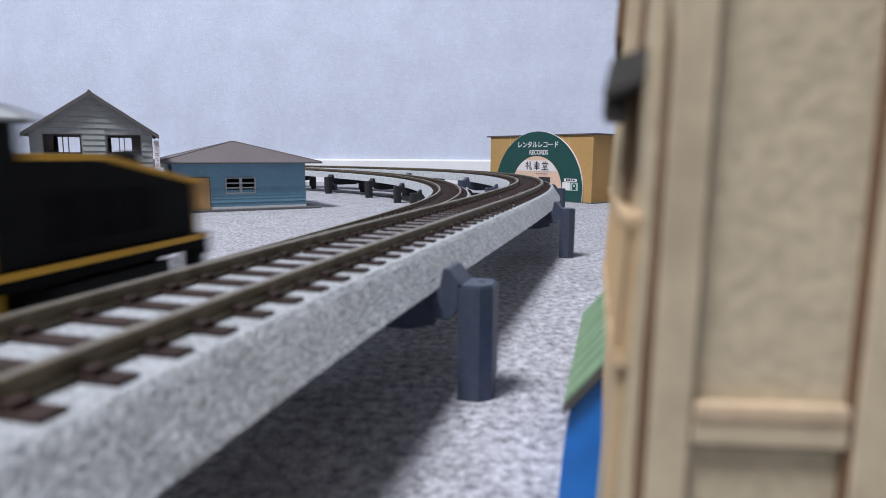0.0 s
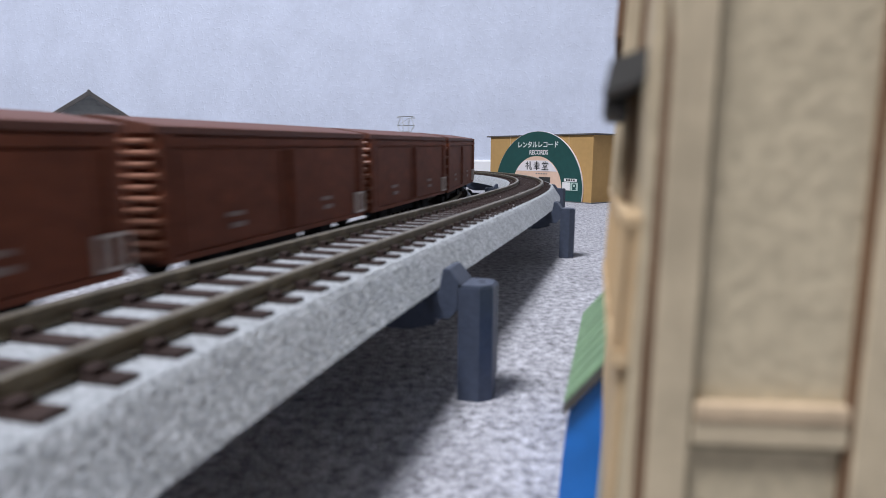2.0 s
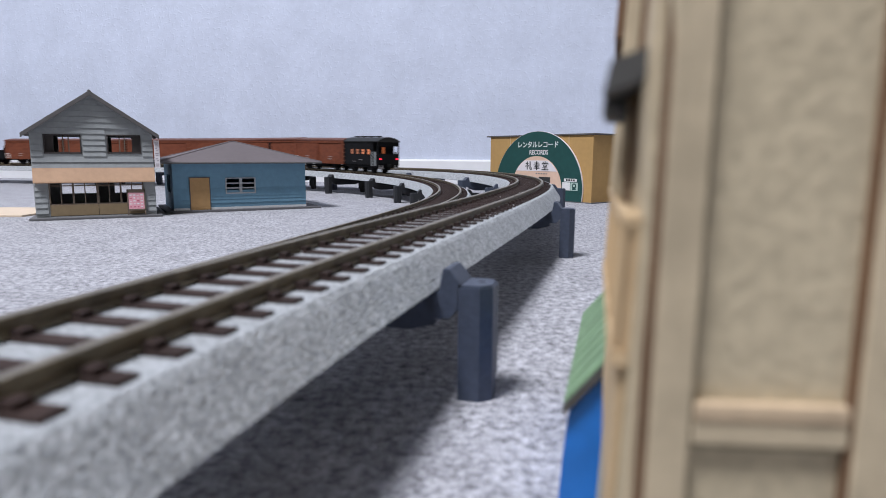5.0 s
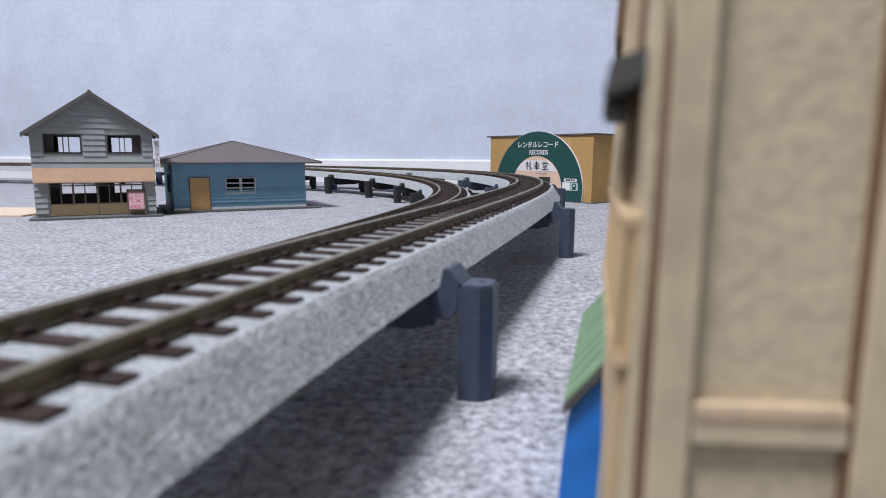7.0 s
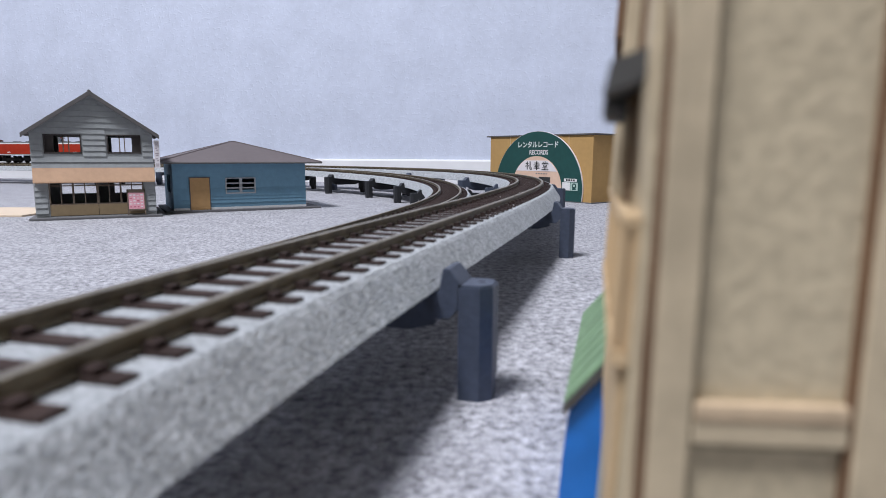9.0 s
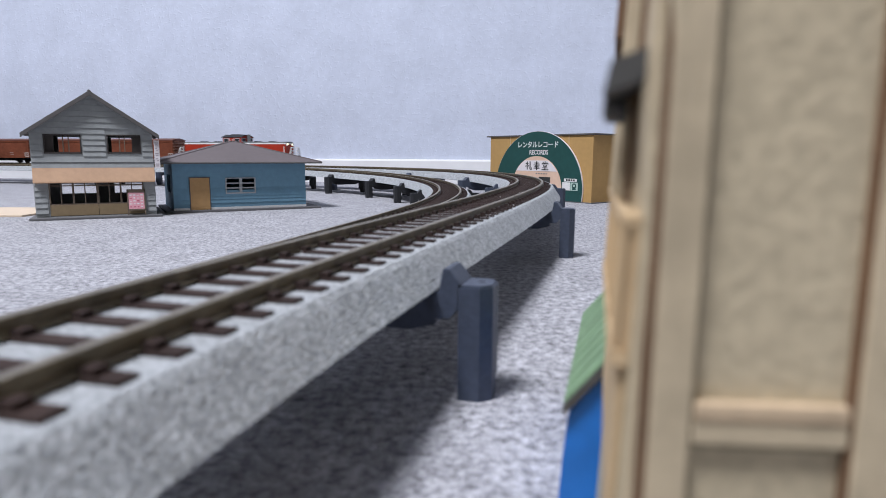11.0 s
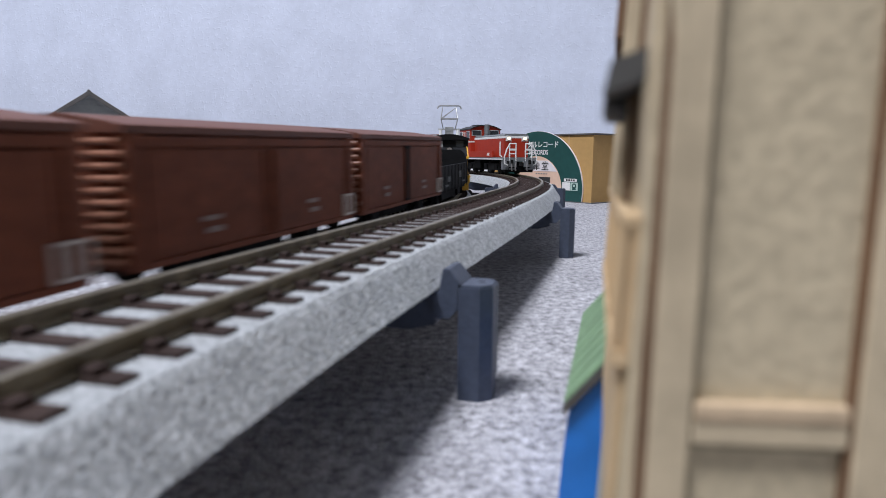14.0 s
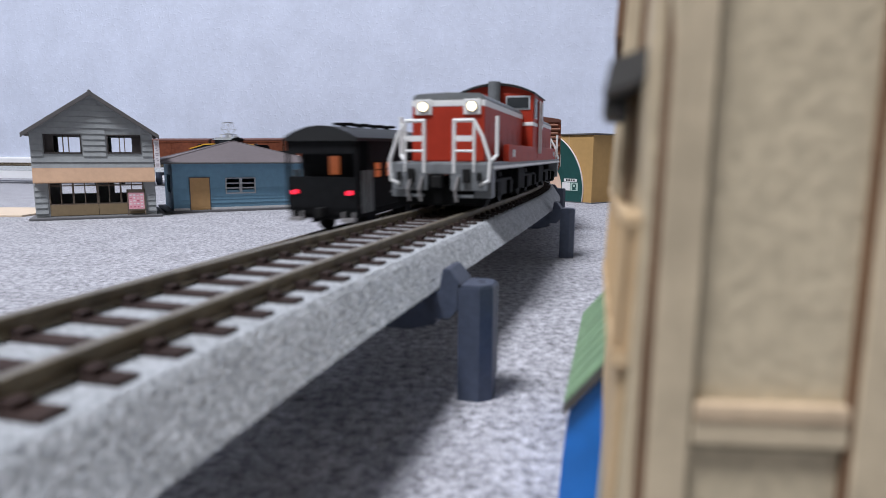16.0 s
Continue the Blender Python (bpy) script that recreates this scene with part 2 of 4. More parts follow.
def swept(profile, inner, caps=False):
    """One closed ribbon round the loop. profile: (offset mm, height above the rail tops mm, material)."""
    s = np.concatenate([np.arange(S_BACK, 90, 0.75), np.arange(90, S_BACK + LOOP, 1.5)])
    rings = []
    for a in s:
        x, y, z, h = on_line(float(a), 0, inner)
        c, sn = math.cos(math.radians(h)), math.sin(math.radians(h))
        rings.append([(x + o * c, y + o * sn, z + dz) for o, dz, _ in profile])
    n, k = len(rings), len(profile)
    verts = [v for r in rings for v in r]
    faces, mats = [], []
    for i in range(n):
        j = (i + 1) % n
        for a in range(k):
            b = (a + 1) % k
            faces.append((i * k + a, i * k + b, j * k + b, j * k + a))
            mats.append(profile[a][2])
    bm = bmesh.new()
    vs = [bm.verts.new(v) for v in verts]
    for f, m in zip(faces, mats):
        bm.faces.new([vs[i] for i in f]).material_index = m
    bmesh.ops.recalc_face_normals(bm, faces=bm.faces)
    return bm


# ---- structure ----
WALL_TURN = -10.0          # the back wall runs along the far straight


def structure():
    bm = bmesh.new()
    bmesh.ops.create_grid(bm, x_segments=2, y_segments=2, size=1)
    for v in bm.verts:
        v.co = Vector((v.co.x * 3200 - 700, v.co.y * 3200 + 600, 0))
    tagged(part("floor", bm, CARPET), "grey flecked felt carpet", "carpet", kind="structure")
    m = mm(0, 66 * G, 0, 0, 0, WALL_TURN)
    tagged(part("wall_back", boxes((-3600, 2400, 0, 60, 0, 2400)), WALLPAPER, None, at=m), "pale blue-grey embossed vinyl wallpaper", "wall", kind="structure")
    bm = bmesh.new()
    prism(bm, [(-9, 0), (-9, 38.5), (-7, 41), (0, 41.5), (0, 0)], "x", -3600, 2400)
    tagged(part("baseboard", bm, WHITE, None, at=m), "white painted baseboard", "baseboard", kind="structure")
    # added out of view, only to close the room and hold back bounce
    tagged(part("wall_right", boxes((1300, 1360, -2300, 2000, 0, 2400)), ROOMWALL), "unseen room wall, dulled to limit bounced light", "wall", kind="structure")
    tagged(part("wall_left", boxes((-3160, -3100, -2300, 2400, 0, 2400)), ROOMWALL), "unseen room wall, dulled to limit bounced light", "wall", kind="structure")
    tagged(part("wall_behind", boxes((-3100, 1300, -2360, -2300, 0, 2400)), ROOMWALL), "unseen room wall, dulled to limit bounced light", "wall", kind="structure")
    tagged(part("ceiling", boxes((-3300, 1500, -2400, 2400, 2400, 2450)), CEILING), "unseen ceiling, dulled to limit bounced light", "ceiling", kind="structure")


structure()


# ---- tracks ----
def track(inner):
    t = thing("model_railway_track", Matrix(), "grey ballasted model railway track with brown sleepers on piers", "track", "tracks")
    zb = -9.5
    part("ballast_bed", swept([(-19.8, zb, 0), (-15.8, -3.5, 0), (-14.9, -2.6, 0), (14.9, -2.6, 0), (15.8, -3.5, 0), (19.8, zb, 0), (19.2, zb - .3, 0), (-19.2, zb - .3, 0)], inner), BALLAST, t)
    for side in (-1, 1):
        c = side * 8.25
        prof = [(-1.15, -2.2, 0), (-1.15, -1.95, 0), (-.4, -1.65, 0), (-.4, -.85, 0), (-.72, -.7, 0), (-.72, -.1, 0), (-.58, 0, 1), (.58, 0, 0),
                (.72, -.1, 0), (.72, -.7, 0), (.4, -.85, 0), (.4, -1.65, 0), (1.15, -1.95, 0), (1.15, -2.2, 0)]
        part("rail", swept([(c + o, z, m) for o, z, m in prof], inner), [RAILSIDE, RAILHEAD], t, "brown rail with a worn bright head")
    # sleepers, each with two rail fastenings on either side of each rail
    bm = boxes((-13.8, 13.8, -1.45, 1.45, -3.4, -2.15))
    for v in bm.verts:
        if v.co.z > -2.5:
            v.co.x *= 0.985
            v.co.y *= 0.9
    for c in (-8.25, 8.25):
        for o in (-1.75, 1.75):
            box(bm, c + o - .75, c + o + .75, -.9, .9, -2.3, -1.4)
    bmesh.ops.scale(bm, vec=(0.001,) * 3, verts=bm.verts)
    me = bpy.data.meshes.new("sleeper")
    bm.to_mesh(me)
    me.materials.append(SLEEPER)
    first, last = (1.0, 62.0) if not inner else (3.0, 40.0)
    rest = bmesh.new()
    k = 0
    while True:
        s = -8.6 + 1.078 + 0.4672 * k
        k += 1
        if s > S_BACK + LOOP - 0.3:
            break
        x, y, z, h = on_line(s, 0, inner)
        if first <= s <= last:
            ob = new("sleeper", me)
            ob.parent = t
            ob.matrix_basis = mm(x, y, z, 0, 0, h)
        else:
            m = mm(x, y, z, 0, 0, h)
            old = len(rest.verts)
            rest.from_mesh(me)
            rest.verts.ensure_lookup_table()
            for v in rest.verts[old:]:
                v.co = (m @ v.co) * 1000
    bm.free()
    tagged(part("distant_sleeper", rest, SLEEPER, t), kind="stuff")
    return t


track(False)
track(True)


def loose_grains():
    """Stray pale grains of ballast lying on the sleepers of the near track."""
    rng = random.Random(11)
    bm = bmesh.new()
    for _ in range(60):
        sd = rng.uniform(5, 34)
        x, y, z, h = on_line(sd, rng.uniform(-.78, .78), False)
        r = rng.uniform(.14, .34)
        m = Matrix.Translation((x, y, z - 2.0 + r * .4)) @ Matrix.Rotation(rng.uniform(0, 6), 4, "Z") @ Matrix.Diagonal((1, rng.uniform(.6, 1), .7, 1))
        bmesh.ops.create_icosphere(bm, subdivisions=1, radius=r, matrix=m)
    tagged(part("loose_ballast", bm, GRAIN), "stray pale ballast grains lying between the rails", "ballast", kind="stuff")


loose_grains()


def pier_kind(height, plastic):
    """A pier: two chamfered posts with clips that grip the bed, and a cross beam. Height is that of the bed's underside."""
    p = thing("track_pier", Matrix(), ("dark slate-blue" if plastic == PIER else "black") + " plastic pier clipped under the track bed", "pier", "track piers")
    for o in (-1, 1):
        top = height + 1.6
        # post: square towards the bed, chamfered on its outer corners, a notch cut in its foot
        out = [(24.4, -4.5), (28.8, -4.5), (31.0, -2.5), (31.0, 2.6), (29.0, 4.5), (24.4, 4.5)]
        foot = [(24.4, -4.5), (28.8, -4.5), (31.0, -2.5), (31.0, 1.2), (24.4, 1.2)]
        bm = bmesh.new()
        prism(bm, [(o * u, v) for u, v in out], "z", 4.2, top)
        rim = [ed for ed in bm.edges if min(v.co.z for v in ed.verts) > top - .01]
        bmesh.ops.bevel(bm, geom=rim, offset=.4, segments=2, affect="EDGES")
        prism(bm, [(o * u, v) for u, v in foot], "z", 0, 4.2)
        post = part("post", bm, plastic, p)
        part("peg_hole", rod(bmesh.new(), [(o * 28.0, .6, top - .4), (o * 28.0, .6, top + .03)], 0.62, 10), BLACKFRAME, post)
        # clip: a wedge that rises from the post's head and grips the edge of the bed
        bm = bmesh.new()
        prism(bm, [(o * 19.0, height - 5.4), (o * 22.6, height - 5.4), (o * 24.38, height - 3.4), (o * 24.38, height + 1.62), (o * 24.9, height + 1.62), (o * 22.5, height + 4.7), (o * 21.2, height + 4.7), (o * 20.4, height - .1), (o * 19.0, height - .1)], "y", -4.4, 4.4, bevel=0.15)
        part("clip", bm, plastic, p)
    bm = bmesh.new()
    prism(bm, [(-19.4, height - .25), (19.4, height - .25), (19.4, height - 7), (14, height - 8.5), (-14, height - 8.5), (-19.4, height - 7)], "y", -3.6, 3.6, bevel=0.3)
    part("cross_beam", bm, plastic, p)
    return p


def piers():
    for inner, places in ((False, (-6, 6.1, 17.2, 28, 37.2, 47, 57, 67, 78, 106)), (True, (-3, 10.0, 20, 33, 39.6, 46, 52.8, 59.5, 66, 73, 82, 106))):
        way = list(places) + [118 + 13 * i for i in range(11)]
        for s in way:
            x, y, z, h = on_line(s, 0, inner)
            p = pier_kind(z - 9.85, BLACKPIER if inner else PIER)
            p.matrix_basis = mm(x, y, 0, 0, 0, h)


piers()


def wall_with_holes(bm, axis, u0, u1, z0, z1, a, b, holes):
    """A wall of thickness a..b along an axis (x: runs along x), cut by rectangular holes (u0, u1, z0, z1)."""
    us = sorted({u0, u1, *(h[0] for h in holes), *(h[1] for h in holes)})
    zs = sorted({z0, z1, *(h[2] for h in holes), *(h[3] for h in holes)})
    for p, q in zip(us, us[1:]):
        for r, t in zip(zs, zs[1:]):
            cu, cz = (p + q) / 2, (r + t) / 2
            if any(h[0] < cu < h[1] and h[2] < cz < h[3] for h in holes):
                continue
            if axis == "x":
                box(bm, p, q, a, b, r, t)
            else:
                box(bm, a, b, p, q, r, t)
    bmesh.ops.remove_doubles(bm, verts=bm.verts, dist=0.001)
    return bm


def text(words, size, material, parent, at, name="lettering"):
    cu = bpy.data.curves.new(name, "FONT")
    cu.body, cu.size, cu.extrude, cu.align_x = words, size * BUILD["scale"], size * 0.01, "CENTER"
    cu.offset = size * 0.012
    tmp = bpy.data.objects.new(name, cu)
    scene.collection.objects.link(tmp)
    bpy.context.view_layer.update()
    me = bpy.data.meshes.new_from_object(tmp.evaluated_get(bpy.context.evaluated_depsgraph_get()))
    bpy.data.objects.remove(tmp)
    me.materials.clear()
    me.materials.append(material)
    ob = new(name, me)
    ob.parent, ob.matrix_basis = parent, at
    return ob


# ---- houses ----
def shop_house():
    """Two-storey house with a shop front, standing in weatherboard."""
    x, y, turn = -20.48 * G, 36.6 * G, 27.0
    h = thing("shop_house", mm(x, y, 0, 0, 0, turn), "two-storey grey weatherboard shop house with tan shop canopy", "house")
    W, D, E, R = 51.8, 88.0, 83.0, 119.8          # half width, depth, eaves, ridge
    part("base", boxes((-W - 5, W + 5, -8, D + 5, 0, 2.2), bevel=0.4), PLINTH, h, "dark grey card base")
    holes = [(-41, -10.2, 63.4, 80.6), (11.5, 41.2, 63.8, 81), (-40, 41, 3, 40)]
    bm = bmesh.new()
    wall_with_holes(bm, "x", -W, W, 2.2, E, 0, 2, [(a, b, c, min(d, E - .01)) for a, b, c, d in holes])
    prism(bm, [(-W, E), (W, E), (0, R - 2)], "y", 0, 2)
    part("front_wall", bm, SIDING, h)
    bm = bmesh.new()
    wall_with_holes(bm, "x", -W, W, 2.2, E, D - 2, D, [(-36, -14, 64, 80), (14, 40, 64, 80), (-36, -4, 20, 42), (14, 42, 20, 42)])
    prism(bm, [(-W, E), (W, E), (0, R - 2)], "y", D - 2, D)
    part("back_wall", bm, SIDING, h)
    for sx in (-1, 1):
        part("side_wall", boxes((sx * W - (2 if sx > 0 else 0), sx * W + (0 if sx > 0 else 2), 2, D - 2, 2.2, E)), SIDING, h)
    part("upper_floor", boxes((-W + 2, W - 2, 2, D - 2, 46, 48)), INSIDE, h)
    # boards, each a thin lap with a shadow edge
    z, i = 6.0, 0
    while z < R - 8:
        half = W if z < E - 5 else (R - 2.5 - (z + 5.1)) / (R - 2 - E) * W
        cuts = [(-half, half)]
        for a, b, c, d in holes:
            if c - 4 < z + 3 and z < d + 1:
                cuts = [k for p, q in cuts for k in (((p, min(q, a - 1)), (max(p, b + 1), q)) if a < q and b > p else ((p, q),))]
        for p, q in cuts:
            if q - p > 3:
                bm = bmesh.new()
                prism(bm, [(0.0, z), (-1.15, z), (-0.3, z + 5.1), (0.0, z + 5.1)], "x", p + .2, q - .2)
                part("weatherboard", bm, SIDING, h)
        z += 5.4
    # roof
    for sx in (-1, 1):
        bm = bmesh.new()
        prism(bm, [(sx * (W + 5.6), E - 4.0), (sx * (W + 5.6), E - 1.2), (0, R + 2), (0, R - 1)], "y", -6, D + 6, bevel=0.25)
        part("roof_slope", bm, HOUSEROOF, h)
        bm = bmesh.new()
        prism(bm, [(sx * (W + 6), E - 5.8), (sx * (W + 6), E - 1.6), (0, R + 1.2), (0, R - 2.8)], "y", -7.4, -6.1, bevel=0.2)
        part("barge_board", bm, HOUSEROOF, h)
    part("ridge_cap", rod(bmesh.new(), [(0, -7, R + 1.2), (0, D + 7, R + 1.2)], 1.6), HOUSEROOF, h)
    # upper windows
    for a, b, c, d, bars in ((-41, -10.2, 63.4, 80.6, (-25.2, -20.6)), (11.5, 41.2, 63.8, 81, (22.4, 26.8))):
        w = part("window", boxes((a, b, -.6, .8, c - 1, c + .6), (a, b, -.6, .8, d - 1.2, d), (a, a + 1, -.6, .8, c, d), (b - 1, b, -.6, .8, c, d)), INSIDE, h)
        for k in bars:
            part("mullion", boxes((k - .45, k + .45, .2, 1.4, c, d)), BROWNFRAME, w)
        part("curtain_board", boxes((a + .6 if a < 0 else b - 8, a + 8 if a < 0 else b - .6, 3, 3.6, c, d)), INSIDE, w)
    # shop canopy
    bm = bmesh.new()
    prism(bm, [(0, 49.0), (-1.0, 49.4), (-5.5, 36.2), (-5.5, 34.8), (0, 37)], "x", -W + .3, W + .3, bevel=0.3)
    part("shop_canopy", bm, TAN, h, "tan card shop canopy")
    # shop front: posts, transom, panels
    sf = part("shop_front", boxes((-40, 41, .2, 1.6, 13.9, 15.0), (-40, 41, .2, 1.6, 3, 3.6)), BROWNFRAME, h)
    for k, wide in ((-39.4, .6), (-30.2, .42), (-20, .8), (-10.2, .42), (.6, 1.1), (10.4, .42), (20.6, .8), (30.4, .42), (40.4, .6)):
        part("post", boxes((k - wide, k + wide, -.2, 1.6, 15, 40)), BROWNFRAME, sf)
    for p, q in ((-39.8, .4), (.8, 40.8)):
        part("lower_panel", boxes((p, q, .0, 1.2, 3.6, 13.9), bevel=.15), KHAKI, sf)
    part("transom", boxes((-40, 41, 0.1, 1.3, 31.6, 32.6)), BROWNFRAME, sf)
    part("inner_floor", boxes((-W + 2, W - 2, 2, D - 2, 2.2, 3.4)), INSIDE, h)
    s = part("hanging_sign", boxes((W + .9, W + 5.9, -3, -2.2, 48.5, 76)), PALEPINK, h, "narrow white hanging sign with faint mauve print")
    for i in range(5):
        zc = 72.6 - i * 5.2
        part("print_bar", boxes((W + 1.9, W + 4.9 - i % 2, -3.15, -3.0, zc + .4, zc + 1.3), (W + 2.2 + i % 2, W + 4.7, -3.15, -3.0, zc - 1.4, zc - .6)), MAUVEINK, s)
    # menu board leaning at the shop front
    mb = thing("menu_board", mm(x + 33.8 * math.cos(radians(turn)) + 3.5 * math.sin(radians(turn)), y + 33.8 * math.sin(radians(turn)) - 3.5 * math.cos(radians(turn)), 2.3, -5, 0, turn), "pink menu board in a brown wooden frame beside the shop front", "menu board")
    part("frame", boxes((-8.2, 8.2, -.8, .8, 4.6, 6.0), (-8.2, 8.2, -.8, .8, 22.2, 25.6), (-8.2, -7.0, -.8, .8, 0, 25), (7.0, 8.2, -.8, .8, 0, 25)), BROWNFRAME, mb)
    part("paper", boxes((-7.0, 7.0, -.5, .3, 6.0, 22.2)), PINK, mb)
    rng = random.Random(3)
    for i in range(5):
        for j in range(4):
            w = rng.uniform(.7, 1.3)
            part("print_bar", boxes((-5.0 + j * 3.3 - w, -5.0 + j * 3.3 + w, -.7, -.5, 7.6 + i * 2.9, 7.6 + i * 2.9 + rng.uniform(.6, 1.3))), PINKINK if rng.random() < .4 else PALEPINK, mb)


def bungalow():
    x, y, turn = -13.66 * G, 42.15 * G, 29.0
    h = thing("blue_bungalow", mm(x, y, 0, 0, 0, turn), "single-storey light blue card house with mauve-grey hipped roof", "house")
    W, D, E, T = 72.0, 92.0, 54.5, 77.5
    part("base", boxes((-W - 8, W + 16, -7, D + 8, 0, 2.4), bevel=0.4), PLINTH, h, "dark grey card base")
    win = (-17.5, 13.5, 20.5, 36)
    side = [(28, 62, 20, 40)]
    part("white_footing", boxes((-W - .2, W + .2, -.3, .1, 2.4, 4.8)), WHITE, h)
    part("front_wall", wall_with_holes(bmesh.new(), "x", -W, W, 2.4, E, 0, 2, [win]), BLUEWALL, h)
    part("back_wall", wall_with_holes(bmesh.new(), "x", -W, W, 2.4, E, D - 2, D, [(-26, -6, 20, 36)]), BLUEWALL, h)
    part("side_wall", wall_with_holes(bmesh.new(), "y", 2, D - 2, 2.4, E, -W, -W + 2, side), BLUEWALL, h)
    part("side_wall", boxes((W - 2, W, 2, D - 2, 2.4, E)), BLUEWALL, h)
    part("room_floor", boxes((-W + 2, W - 2, 2, D - 2, 2.4, 3.2)), INSIDE, h)
    # board laps low on the front
    for z in (9.5, 13.6, 17.0, 20.2, 22.8):
        for p, q in ((-W, -55.5), (-34.6, W)) if z < 20.4 else ((-W, -55.5), (-34.6, win[0] - 1.6), (win[1] + 1.6, W)):
            bm = bmesh.new()
            prism(bm, [(0, z), (-.8, z), (-.15, z + 3.2), (0, z + 3.2)], "x", p, q)
            part("weatherboard", bm, BLUEWALL, h)
    d = part("door", boxes((-55, -35.2, -1.1, -.1, 2.6, 37.2), bevel=.2), DOORWOOD, h, "plain orange-tan door")
    part("door_frame", boxes((-56, -55, -1.3, -.1, 2.5, 38), (-35.2, -34.4, -1.3, -.1, 2.5, 38), (-55, -35.2, -1.3, -.1, 37.2, 38)), PLINTH, d)
    w = part("window", boxes((-18.4, 14.4, -1, .8, 19.2, 20.6), (-18.4, 14.4, -1, .8, 36, 37), (-18.4, -17, -1, .8, 20.6, 36), (13, 14.4, -1, .8, 20.6, 36), (-3.4, -.4, -.8, .8, 20.6, 36)), FRAMEGLINT, h, "grey two-light window frame")
    for z in (25.6, 30.8):
        part("glazing_bar", boxes((-17, 13, -.4, .6, z - .7, z + .7)), FRAMEGLINT, w)
    # hipped roof, two long slopes and two hips
    o, e = 16.0, 13.0
    A, B, C, Dd = (-W - o, -e, E), (W + o, -e, E), (W + o, D + e, E), (-W - o, D + e, E)
    P, Q = (-2, D / 2, T), (2, D / 2, T)
    bm = bmesh.new()
    lo = [bm.verts.new(Vector(v) - Vector((0, 0, 1.6))) for v in (A, B, C, Dd)]
    hi = [bm.verts.new(v) for v in (A, B, C, Dd)]
    p, q = bm.verts.new(P), bm.verts.new(Q)
    bm.faces.new(lo[::-1])
    for i in range(4):
        bm.faces.new((lo[i], lo[(i + 1) % 4], hi[(i + 1) % 4], hi[i]))
    bm.faces.new((hi[0], hi[1], q, p))
    bm.faces.new((hi[1], hi[2], q))
    bm.faces.new((hi[2], hi[3], p, q))
    bm.faces.new((hi[3], hi[0], p))
    roof = part("hip_roof", bm, HIPROOF, h)
    bm = bmesh.new()
    for a, b in ((A, P), (B, Q), (C, Q), (Dd, P), (P, Q)):
        rod(bm, [a, b], 0.8, 6)
    part("hip_cap", bm, HIPROOF, roof)
    bm = bmesh.new()
    for a, b in ((A, B), (B, C), (C, Dd), (Dd, A)):
        rod(bm, [Vector(a) - Vector((0, 0, 1)), Vector(b) - Vector((0, 0, 1))], 0.9, 6)
    part("gutter", bm, HOUSEROOF, roof)


